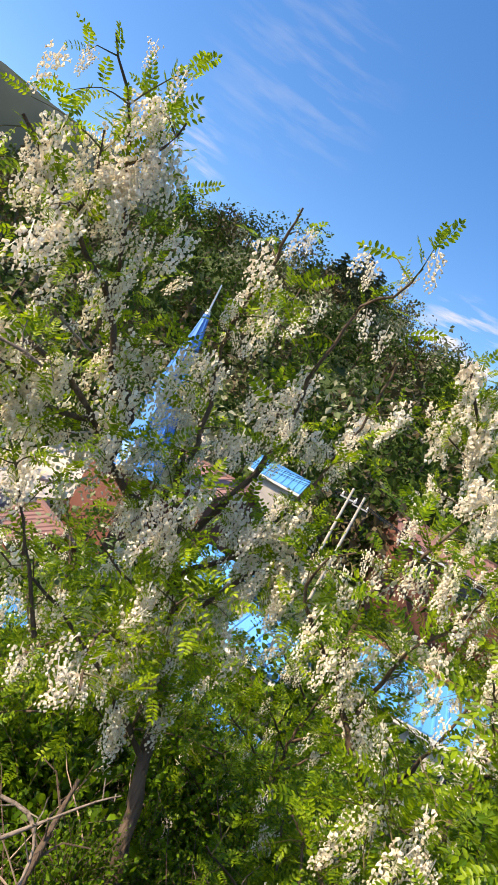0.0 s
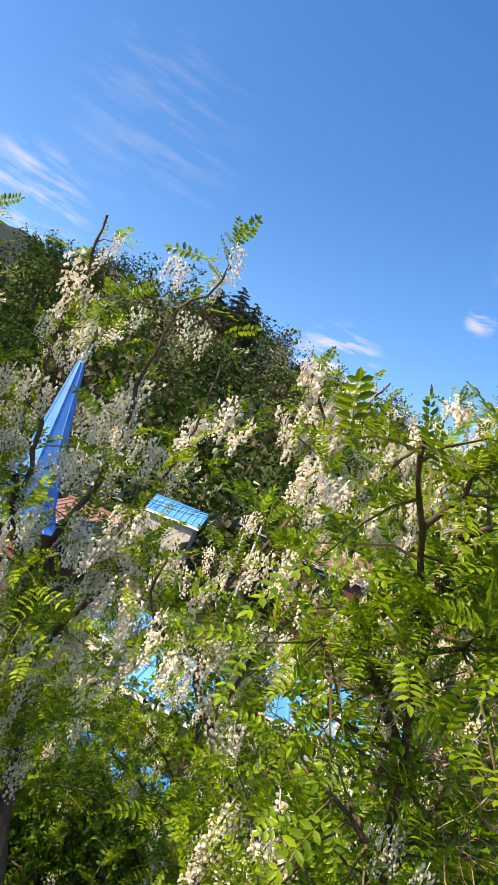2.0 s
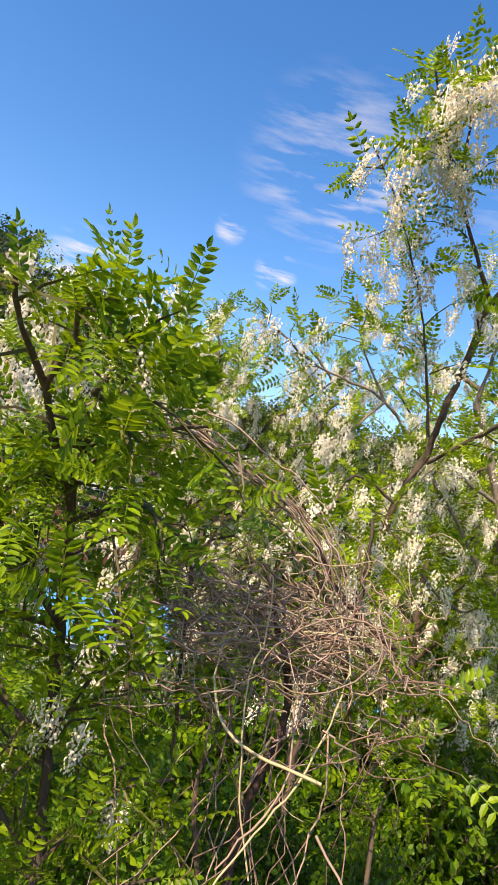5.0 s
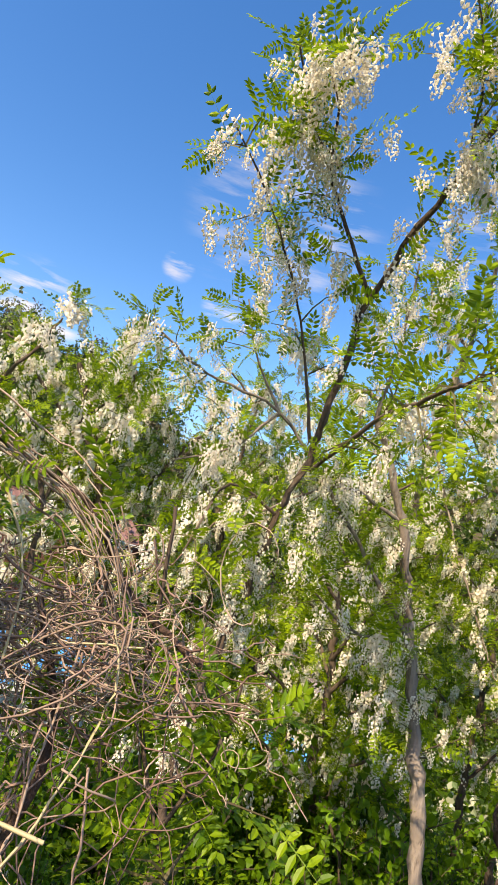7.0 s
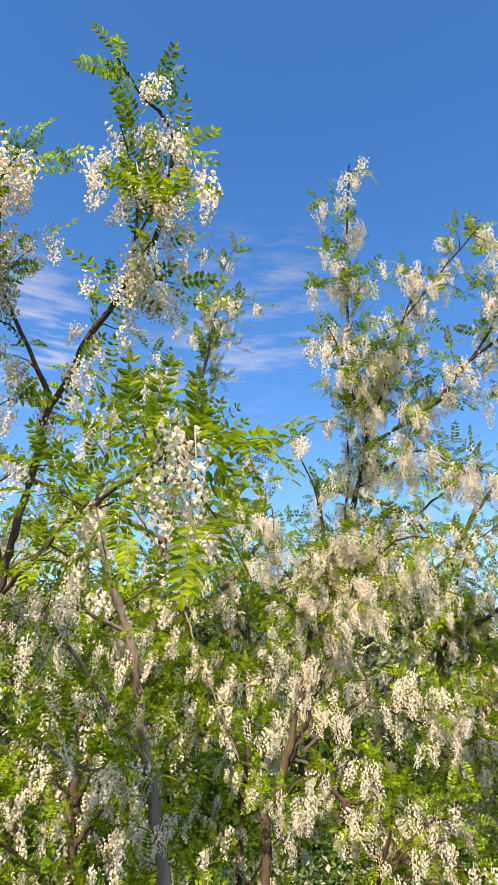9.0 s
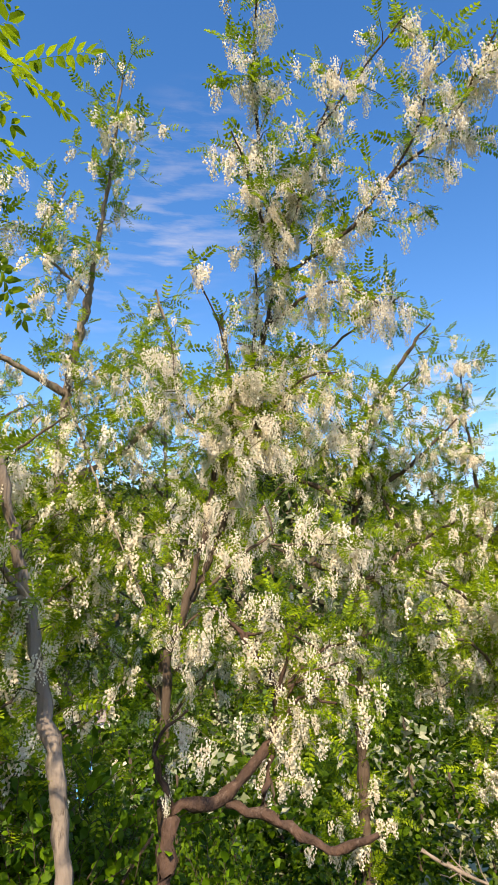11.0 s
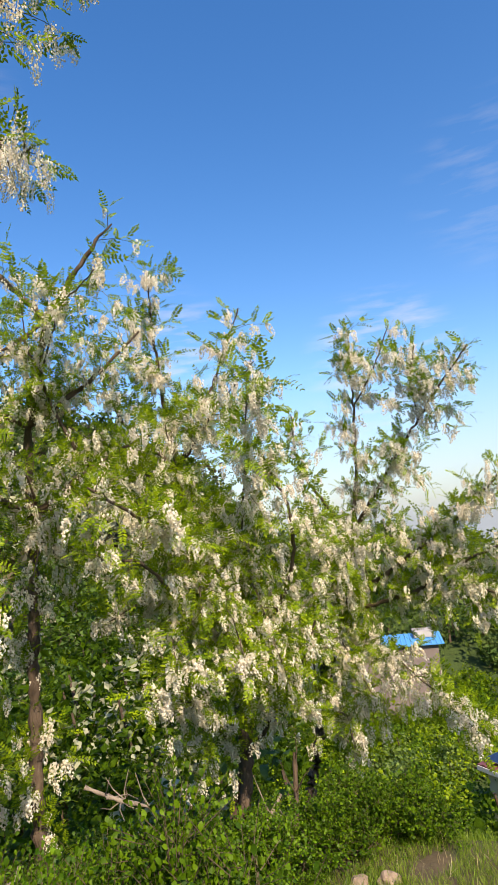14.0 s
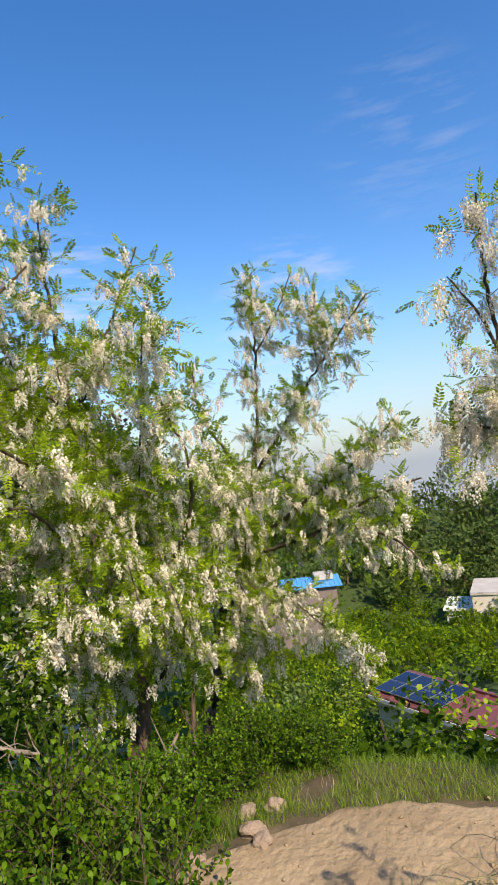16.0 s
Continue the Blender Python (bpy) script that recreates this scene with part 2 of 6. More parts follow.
def tube(line, r0, r1, sides=6, knobs=0.12, power=1.0, seed=0):
    """A tapered, slightly uneven tube along a line: verts and quads."""
    line = np.asarray(line, float)
    n = len(line)
    g = np.random.default_rng(seed)
    tan = np.gradient(line, axis=0)
    tan /= np.linalg.norm(tan, axis=1)[:, None] + 1e-9
    ref = np.where(np.abs(tan[:, 2:3]) > 0.9, np.array([[1.0, 0, 0]]), np.array([[0, 0, 1.0]]))
    u = np.cross(tan, ref)
    u /= np.linalg.norm(u, axis=1)[:, None] + 1e-9
    v = np.cross(tan, u)
    rad = r0 + (r1 - r0) * np.linspace(0, 1, n) ** power
    rad = rad * (1 + knobs * g.normal(size=n))
    a = np.arange(sides) * 2 * np.pi / sides
    ring = rad[:, None, None] * (np.cos(a)[None, :, None] * u[:, None] + np.sin(a)[None, :, None] * v[:, None])
    ring *= 1 + knobs * 0.6 * g.normal(size=(n, sides, 1))
    verts = (line[:, None] + ring).reshape(-1, 3)
    i, j = np.meshgrid(np.arange(n - 1), np.arange(sides), indexing="ij")
    k = (j + 1) % sides
    faces = np.stack([i * sides + j, i * sides + k, (i + 1) * sides + k, (i + 1) * sides + j], -1).reshape(-1, 4)
    return verts, faces


def join(pieces):
    vs, fs, o = [], [], 0
    for v, f in pieces:
        vs.append(v)
        fs.append(np.asarray(f) + o)
        o += len(v)
    return np.vstack(vs), np.vstack(fs)


def frames_from(direction, up):
    """Rotation matrices whose y axis is direction and whose z axis leans to up."""
    y = direction / (np.linalg.norm(direction, axis=1)[:, None] + 1e-9)
    x = np.cross(y, up)
    x /= np.linalg.norm(x, axis=1)[:, None] + 1e-9
    z = np.cross(x, y)
    return np.stack([x, y, z], -1)


def scatter(template, pos, rot, size):
    """Copies of a template (verts, faces) at places, turns and sizes, as one array pair."""
    v, f = template
    pos, size = np.asarray(pos), np.asarray(size)
    allv = pos[:, None] + size[:, None, None] * np.einsum("nij,vj->nvi", rot, v)
    allf = f[None] + (np.arange(len(pos)) * len(v))[:, None, None]
    return allv.reshape(-1, 3), allf.reshape(-1, f.shape[1])


def leaflet(at, way, length, width, fold=0.25):
    """A small oval blade, folded along its midrib: 7 verts, 6 triangles."""
    way = np.array(way, float) / np.linalg.norm(way)
    side = np.cross([0, 0, 1.0], way)
    up = np.array([0, 0, 1.0])
    at = np.array(at, float)
    w, f = width / 2, fold * width / 2
    v = [at, at + way * length * 0.32 + side * w + up * f, at + way * length * 0.72 + side * w * 0.8 + up * f, at + way * length - up * 0.06 * length,
         at + way * length * 0.72 - side * w * 0.8 + up * f, at + way * length * 0.32 - side * w + up * f, at + way * length * 0.5]
    return np.array(v), np.array([[0, 6, 1], [1, 6, 2], [2, 6, 3], [3, 6, 4], [4, 6, 5], [5, 6, 0]])


def pinnate_leaf(pairs, seed, droop=0.25):
    """A feathered locust leaf of unit length along +y: paired oval leaflets on a thin stalk."""
    g = np.random.default_rng(seed)
    out = []
    zed = lambda s: -droop * s * s
    for i in range(pairs):
        s = 0.16 + 0.76 * i / max(1, pairs - 1)
        ln = (0.24 if pairs > 5 else 0.3) * (1 - 0.35 * abs(2 * s - 1) ** 2)
        for sd in (-1, 1):
            k = g.uniform(0.25, 0.55)
            out.append(leaflet((0.0, s + g.normal() * 0.012, zed(s)), (sd, k, g.normal() * 0.14 - 0.1), ln * g.uniform(0.85, 1.1), ln * 0.44))
    out.append(leaflet((0, 0.94, zed(0.94)), (0.02, 1, -0.2), 0.2, 0.09))
    w = 0.007
    st = np.array([[-w, 0, 0], [w, 0, 0], [-w, 0.5, zed(0.5)], [w, 0.5, zed(0.5)], [0, 0.95, zed(0.95)]])
    out.append((st, np.array([[0, 1, 3], [0, 3, 2], [2, 3, 4]])))
    return join(out)


def blossom(size, g):
    """One pea flower: a raised banner petal over a rounded keel, nodding."""
    q = g.normal(size=3)
    q /= np.linalg.norm(q)
    v = np.array([[0, 0, 0.1], [0.62, 0.1, 0.35], [0.15, 0.55, 0.1], [-0.62, 0.1, 0.35], [0, -0.5, 0.0], [0.0, 0.15, -0.75], [0, 0.25, 0.75]])
    f = np.array([[6, 1, 0], [6, 0, 3], [0, 1, 4], [0, 4, 3], [1, 5, 4], [3, 4, 5], [6, 5, 1], [6, 3, 5]])
    return v * size, f


def raceme(count, seed, length=1.0, big=1.0):
    """A hanging flower cluster of unit length along -z: crowded above, open buds below."""
    g = np.random.default_rng(seed)
    out = []
    for i in range(count):
        s = 0.08 + 0.92 * (i + g.uniform(0, 0.8)) / count
        a = i * 2.4 + g.normal() * 0.4
        r = (0.27 - 0.17 * s) * g.uniform(0.5, 1.2)
        size = big * (0.098 - 0.04 * s * s) * g.uniform(0.85, 1.15)
        v, f = blossom(size, g)
        ca, sa = math.cos(a + 1.57), math.sin(a + 1.57)
        m = np.array([[ca, -sa, 0], [sa, ca, 0], [0, 0, 1]])
        tilt = g.uniform(-0.5, 0.7)
        m = m @ np.array([[1, 0, 0], [0, math.cos(tilt), -math.sin(tilt)], [0, math.sin(tilt), math.cos(tilt)]])
        out.append((v @ m.T + [r * math.cos(a), r * math.sin(a), -s], f))
    w = 0.012
    st = np.array([[w, 0, 0.05], [-w, w, 0.05], [-w, -w, 0.05], [0, 0, -1.0]])
    out.append((st, np.array([[0, 1, 3], [1, 2, 3], [2, 0, 3]])))
    return join(out)


LEAF_T = [pinnate_leaf(7, 1), pinnate_leaf(6, 2, 0.4), pinnate_leaf(8, 3, 0.15)]
RACEME_T = [raceme(66, 1, 1.0, 0.80), raceme(54, 2, 1.0, 0.82), raceme(74, 3, 1.0, 0.78), raceme(44, 4, 1.0, 0.84)]
RACEME_FAR = [raceme(26, 5, 1.0, 1.48), raceme(20, 6, 1.0, 1.58), raceme(28, 7, 1.0, 1.42), raceme(18, 8, 1.0, 1.62)]
RACEME_M = [mesh_from("raceme", *t, PETAL) for t in RACEME_T]


def locust(label, limbs, seed, leaf_mat=LEAF, bark=BARK, twig_len=0.3, twig_gap=0.09, leaf_gap=0.036, leaf_size=0.118, flowers=0.5, raceme_size=0.14,
           loose=60, start=0.25, petal=PETAL, rise=0.25, sub=2, gaps=-0.14, far=False, group="flowering locust trees on the bank"):
    """A locust tree: trunk and limbs as given (points, thick end, thin end), twigs that fork off them,
    feathered leaves along the twigs and hanging racemes. Places in metres."""
    g = np.random.default_rng(seed)
    first = limbs[0][0][0]
    foot = float(ground_z(first[0], first[1])) - 0.12
    if first[2] > foot + 0.1:
        limbs[0][0].insert(0, (first[0], first[1], foot))
    base = np.array(limbs[0][0][0])
    root = thing("locust_tree", label, "tree", tuple(base), group)
    twigs, lp, ld, rp = [], [], [], []
    for i, (pts, r0, r1, *rich) in enumerate(limbs):
        much = flowers * (rich[0] if rich else 1.0)
        line = smooth_line(pts, 0.05)
        line[1:-1] += g.normal(size=(len(line) - 2, 3)) * min(0.006, r0 * 0.3)
        v, f = tube(line - base, r0, r1, 10 if r0 > 0.02 else 6, 0.10 if bark is not BARK_RED else 0.19, 0.9, seed + i)
        part("trunk" if i == 0 else "limb", mesh_from("limb", v, f, bark, True), root)
        if rich and rich[0] == 0:
            continue
        length = np.cumsum(np.r_[0, np.linalg.norm(np.diff(line, axis=0), axis=1)])
        s = length[-1] * (start if i == 0 else 0.12)
        while s < length[-1]:
            k = min(len(line) - 2, int(np.searchsorted(length, s)))
            along = line[k + 1] - line[k]
            along /= np.linalg.norm(along) + 1e-9
            for _ in range(sub):
                if noise.noise(Vector((line[k] * 3.0).tolist()) + Vector((seed, _, 0))) < gaps:
                    continue
                d = g.normal(size=3)
                d -= along * (d @ along)
                d /= np.linalg.norm(d) + 1e-9
                d = d + along * g.uniform(0.2, 0.9) + np.array([0, 0, rise * g.uniform(0.2, 1.2)])
                d /= np.linalg.norm(d)
                ln = twig_len * g.uniform(0.45, 1.25) * (1 - 0.5 * (s / length[-1]) ** 2)
                n = max(4, int(ln / 0.04))
                t = np.linspace(0, 1, n)[:, None]
                tw = line[k] + d * ln * t + np.array([0, 0, -0.28 * ln]) * t**2.2 + g.normal(size=(n, 3)) * 0.004
                twigs.append(tube(tw - base, 0.0032, 0.0012, 3, 0.0))
                m = max(3, int(ln / leaf_gap))
                for j in range(m):
                    q = (j + g.uniform(0.3, 1)) / m
                    at = tw[min(n - 1, int(q * n))]
                    side = g.normal(size=3)
                    side -= d * (side @ d)
                    side /= np.linalg.norm(side) + 1e-9
                    bloom = g.random() < much
                    if not bloom or g.random() < 0.8:
                        lp.append(at)
                        ld.append(side * 0.9 + d * 0.7 + np.array([0, 0, 0.15]))
                    if bloom:
                        for _k in range(int(g.integers(1, 3))):
                            rp.append(at + side * 0.01 + g.normal(size=3) * 0.25 * raceme_size * [1, 1, 0.5])
                lp.append(tw[-1])
                ld.append(d + g.normal(size=3) * 0.2)
            s += twig_gap * g.uniform(0.6, 1.5)
    part("branchwork", mesh_from("branchwork", *join(twigs), TWIG), root, kind="stuff")
    lp, ld = np.array(lp), np.array(ld)
    up = np.array([0, 0, 1.0]) + g.normal(size=lp.shape) * 0.45
    rot, size = frames_from(ld, up), leaf_size * g.uniform(0.55, 1.2, len(lp))
    kind = g.integers(0, len(LEAF_T), len(lp))
    part("leaves", mesh_from("leaves", *join([scatter(LEAF_T[k], lp[kind == k] - base, rot[kind == k], size[kind == k]) for k in range(len(LEAF_T))]), leaf_mat), root, kind="stuff")
    if rp:
        rp = np.array(rp)
        n = len(rp)
        lean = np.c_[g.normal(size=(n, 2)) * 0.24, np.ones(n)]
        yy = np.c_[g.normal(size=(n, 2)), np.zeros(n)]
        zz = lean / np.linalg.norm(lean, axis=1)[:, None]
        xx = np.cross(yy, zz)
        xx /= np.linalg.norm(xx, axis=1)[:, None]
        rot = np.stack([xx, np.cross(zz, xx), zz], -1)
        size = raceme_size * g.uniform(0.6, 1.3, n)
        kind = g.integers(0, len(RACEME_T), n)
        one = np.zeros(n, bool)
        one[g.permutation(n)[: min(n, loose)]] = True
        few = RACEME_FAR if far else RACEME_T
        rest = [scatter(few[k], rp[(kind == k) & ~one] - base, rot[(kind == k) & ~one], size[(kind == k) & ~one]) for k in range(len(RACEME_T)) if ((kind == k) & ~one).any()]
        if rest:
            part("blossom", mesh_from("blossom", *join(rest), petal), root, kind="stuff")
        for i in np.flatnonzero(one):
            ob = part("raceme", RACEME_M[kind[i]], root)
            m = Matrix(rot[i].tolist()).to_4x4()
            ob.matrix_basis = Matrix.Translation((rp[i] - base).tolist()) @ m @ Matrix.Scale(float(size[i]), 4)
    return root


# ---- terrain ----
CREST = ((-180, 6), (-120, 9), (-80, 9), (-55, 10.0), (-48, 11.0), (-44, 13.2), (-41.5, 16.0), (-33, 16.6), (-23, 17.6), (-15, 15.2), (-8, 14.6), (2, 9.6), (15, 8.8), (30, 10.0), (43, 12.0), (52, 8.0), (60, 1.0), (70, -1.6), (87, -5.0), (105, -4.5), (130, 0.5), (180, 6))
HILL_NEAR, HILL_FAR = 27.0, 125.0
MIDDLE = (1.0, 0.3)


def heading(x, y):
    return np.degrees(np.arctan2(np.asarray(x) - MIDDLE[0], np.asarray(y) - MIDDLE[1]))


def ease(a, b, v):
    t = np.clip((np.asarray(v, float) - a) / (b - a), 0, 1)
    return t * t * (3 - 2 * t)


def ground_z(x, y):
    """A bank that drops to a valley floor, and wooded hills beyond it."""
    x, y = np.asarray(x, float), np.asarray(y, float)
    r, az = np.hypot(x - MIDDLE[0], y - MIDDLE[1]), heading(x, y)
    track = ease(56, 64, az) * (1 - ease(150, 165, az))
    back = ease(125, 160, np.abs(az))
    bank = -0.9 * ease(1.3, 3.4, r) - 3.3 * ease(2.8, 13, r)
    side = -0.5 * ease(1.4, 3.4, r) - np.minimum(12.0, 0.52 * np.maximum(0, r - 4.75)) - 5.0 * ease(36, 75, r)
    z = bank * (1 - track) + side * track
    z = z * (1 - back) + back * 1.2 * ease(2.0, 6, r)
    crest = np.interp(az, [c[0] for c in CREST], [c[1] for c in CREST])
    top = np.tan(np.radians(crest)) * HILL_FAR + 1.6
    near = HILL_NEAR + 56 * track
    h = np.clip((r - near) / (HILL_FAR - near), 0, 1) ** 1.15
    z = z + (top - z) * h
    z = z - np.maximum(0, r - HILL_FAR - 5) * 0.14
    z = z + 0.10 * np.sin(x * 1.3 + 1) * np.sin(y * 1.1) * ease(1.0, 4, r)
    return z


def terrain():
    rr = np.concatenate([np.linspace(0, 8, 60), np.geomspace(8.3, 130, 70), np.geomspace(140, 3000, 16)])
    aa = np.radians(np.linspace(-180, 180, 241)[:-1])
    R, A = np.meshgrid(rr, aa, indexing="ij")
    X, Y = MIDDLE[0] + R * np.sin(A), MIDDLE[1] + R * np.cos(A)
    Z = ground_z(X, Y)
    v = np.stack([X, Y, Z], -1).reshape(-1, 3)
    i, j = np.meshgrid(np.arange(len(rr) - 1), np.arange(len(aa)), indexing="ij")
    k = (j + 1) % len(aa)
    n = len(aa)
    f = np.stack([i * n + j, i * n + k, (i + 1) * n + k, (i + 1) * n + j], -1).reshape(-1, 4)
    ob = new("ground", mesh_from("ground", v, f, SOIL, True))
    ob.data.materials.append(WEEDS)
    deep_in = np.repeat((rr[:-1] > 5.6) , n).astype(np.int32)
    ob.data.polygons.foreach_set("material_index", deep_in)
    tagged(ob, "brown soil bank with weeds falling to a valley floor", "ground", kind="structure")


terrain()


def spot(az, r):
    a = radians(az)
    return MIDDLE[0] + r * math.sin(a), MIDDLE[1] + r * math.cos(a)


# ---- far woods ----
def leaf_cards(n, g, flat=0.5):
    """Small bent blades at random turns."""
    d = g.normal(size=(n, 3))
    return frames_from(d, np.array([0, 0, 1.0]) + g.normal(size=(n, 3)) * flat)


OVAL = (np.array([[0, 0, 0], [0.36, 0.4, 0.07], [0.28, 0.75, 0.04], [0, 1, -0.1], [-0.28, 0.75, 0.04], [-0.36, 0.4, 0.07]]), np.array([[0, 1, 5], [1, 2, 4], [1, 4, 5], [2, 3, 4]]))
CARD = (np.array([[0, -0.5, 0], [0.34, 0, 0.1], [0, 0.5, 0], [-0.34, 0, 0.1]]), np.array([[0, 1, 2], [0, 2, 3]]))


def crown_points(n, g, lobes=7):
    """Points on the lumpy outside of a crown of unit radius, with gaps."""
    c = g.normal(size=(lobes, 3)) * [0.42, 0.42, 0.36]
    which = g.integers(0, lobes, n)
    d = g.normal(size=(n, 3))
    d /= np.linalg.norm(d, axis=1)[:, None]
    return c[which] + d * g.uniform(0.22, 0.55, (n, 1)) * [1, 1, 0.85]


def woods(name, label, seed, count, az0, az1, r0, r1, size, mats, cards=260, card=0.42, dip=0.0, shape=None):
    g = np.random.default_rng(seed)
    root = thing(name, label, "woods", kind="stuff")
    groups = {m.name: [] for m in mats}
    trunks = []
    for _ in range(count):
        az, r = g.uniform(az0, az1), math.sqrt(g.uniform(r0 * r0, r1 * r1))
        x, y = spot(az, r)
        z = float(ground_z(x, y)) - dip
        s = size * g.uniform(0.6, 1.35)
        m = mats[int(g.random() ** 1.6 * len(mats))]
        p = crown_points(cards, g) * [s, s, s * 1.1] + [x, y, z + s * 0.75]
        groups[m.name].append(scatter(shape or CARD, p, leaf_cards(cards, g), card * g.uniform(0.6, 1.5, cards) * (0.6 + 0.4 * s / size)))
        trunks.append(tube(np.array([[x, y, z - 0.4], [x + 0.05 * s, y, z + s * 0.5], [x, y + 0.1 * s, z + s * 1.1]]), 0.05 * s, 0.015 * s, 5, 0.05))
    part("trunks", mesh_from("trunks", *join(trunks), BARK), root, kind="stuff")
    for m in mats:
        if groups[m.name]:
            part("crowns", mesh_from("crowns", *join(groups[m.name]), m), root, kind="stuff")
    return root


LEAF_VALLEY = material("valley_leaf", (0.060, 0.120, 0.028), (0.18, 0.26, 0.05), 0.6, 0.25, translucent=0.2)
PETAL_WOOD = material("blossoming_crown", (0.10, 0.15, 0.05), (0.40, 0.40, 0.26), 0.65, 1.2, translucent=0.15)
woods("hillside_woods", "mixed green and brown woods on a steep hillside", 3, 520, -66, 22, 34, 128, 3.8, [LEAF_FAR, LEAF_DRY, LEAF_FAR, PETAL_WOOD], 400, 0.5)
woods("hillside_woods", "green spring woods on a rounded hill", 4, 300, 22, 62, 32, 128, 3.4, [LEAF_FAR, PETAL_WOOD, LEAF_FAR, LEAF_DRY], 200, 0.66)
woods("valley_woods", "distant green woods on low valley hills", 5, 330, 56, 108, 84, 132, 3.4, [LEAF_VALLEY, LEAF_VALLEY, LEAF_FAR], 200, 0.6)
woods("hedge_trees", "low green trees and scrub around the village", 6, 300, -62, 62, 8.5, 40, 1.3, [LEAF_BUSH, LEAF_FAR, LEAF_BUSH, PETAL_WOOD], 420, 0.15, 0.0, OVAL)
woods("valley_scrub", "yellow-green scrub and orchard rows in the valley", 8, 360, 62, 102, 40, 84, 1.3, [LEAF, LEAF, LEAF_BUSH], 200, 0.29)
woods("slope_scrub", "fresh green scrub on the slope below the track", 9, 280, 50, 100, 8, 29, 0.75, [LEAF_BUSH, LEAF, LEAF_BUSH], 600, 0.066, 0.3, OVAL)
woods("slope_scrub", "yellow-green bushes in the valley beside the solar roof", 14, 150, 62, 80, 31, 47, 0.95, [LEAF_BUSH, LEAF, LEAF_VALLEY], 380, 0.15, 0.2, OVAL)
woods("slope_weeds", "low weeds and brambles on the slope below the track", 13, 170, 62, 98, 6.2, 25, 0.30, [LEAF_BUSH, LEAF_BUSH, LEAF_BUSH], 260, 0.085, 0.1, OVAL)
woods("thicket", "bushy green trees along the foot of the hill", 12, 230, 20, 68, 15, 46, 1.7, [LEAF_BUSH, LEAF_FAR, LEAF_BUSH, PETAL_WOOD], 420, 0.19, 0.2)
woods("thicket", "dense low green thicket under the flowering trees", 10, 210, 26, 66, 6.5, 24, 0.85, [LEAF_BUSH, LEAF_BUSH, LEAF], 800, 0.056, 0.2, OVAL)


def mountain():
    """A far dark-green ridge behind the near hill."""
    az = np.radians(np.linspace(-110, -34, 60))
    crest = np.interp(np.degrees(az), [-110, -75, -54, -46, -41, -34], [17.5, 17.3, 16.8, 16.9, 16.4, 9.0])
    v, R = [], 900.0
    for a, c in zip(az, crest):
        for k in range(9):
            rr = R + 40 * k
            z = -40 + (math.tan(radians(c)) * (R + 320) + 45) * math.sin(k / 8 * math.pi / 2) + 12 * noise.noise(Vector((a * 30, k * 0.8, 1)))
            v.append((rr * math.sin(a), rr * math.cos(a), z))
    i, j = np.meshgrid(np.arange(59), np.arange(8), indexing="ij")
    f = np.stack([i * 9 + j, (i + 1) * 9 + j, (i + 1) * 9 + j + 1, i * 9 + j + 1], -1).reshape(-1, 4)
    ob = new("backdrop", mesh_from("mountain", v, f, material("wooded_mountain", (0.014, 0.030, 0.026), (0.030, 0.048, 0.036), 0.9, 0.02, per="", bump=1.0, bump_scale=0.1), True))
    tagged(ob, "far mountain ridge covered in dark green forest", "mountain", kind="structure")


mountain()


# ---- village ----
def box(bm, x0, x1, y0, y1, z0, z1):
    m = Matrix.Translation(((x0 + x1) / 2, (y0 + y1) / 2, (z0 + z1) / 2)) @ Matrix.Diagonal((x1 - x0, y1 - y0, z1 - z0, 1))
    return bmesh.ops.create_cube(bm, size=1.0, matrix=m)


def box_part(name, dims, mat, parent, label="", bevel=0.0):
    bm = bmesh.new()
    box(bm, *dims)
    if bevel:
        bmesh.ops.bevel(bm, geom=bm.edges[:], offset=bevel, segments=2, affect="EDGES")
    return part(name, bm, parent, label, mat)


def roof_slope(name, w, run, drop, mat, parent, side, z, rib=0.33, label="", over=0.25):
    """One slope of a ribbed sheet-metal roof, ridge along x, falling to +y or -y."""
    bm = bmesh.new()
    t = 0.05
    n = max(4, int(w / rib))
    prof = []
    for i in range(n):
        x = -w / 2 + w * i / n
        d = w / n
        prof += [(x, 0.0), (x + d * 0.42, 0.0), (x + d * 0.5, 0.045), (x + d * 0.66, 0.045), (x + d * 0.74, 0.0)]
    prof.append((w / 2, 0.0))
    rows = []
    for s in (0.0, 1.0):
        y, zz = side * (run + over) * s, z - drop * (run + over) / run * s
        rows.append([bm.verts.new((x, y, zz + h)) for x, h in prof])
        rows.append([bm.verts.new((x, y, zz - t)) for x, h in prof])
    a, b, c, d = rows
    for i in range(len(prof) - 1):
        bm.faces.new((a[i], a[i + 1], c[i + 1], c[i]))
        bm.faces.new((b[i], d[i], d[i + 1], b[i + 1]))
        bm.faces.new((c[i], c[i + 1], d[i + 1], d[i]))
    bm.faces.new((a[0], c[0], d[0], b[0]))
    bm.faces.new((a[-1], b[-1], d[-1], c[-1]))
    bmesh.ops.recalc_face_normals(bm, faces=bm.faces[:])
    return part(name, bm, parent, label, mat)


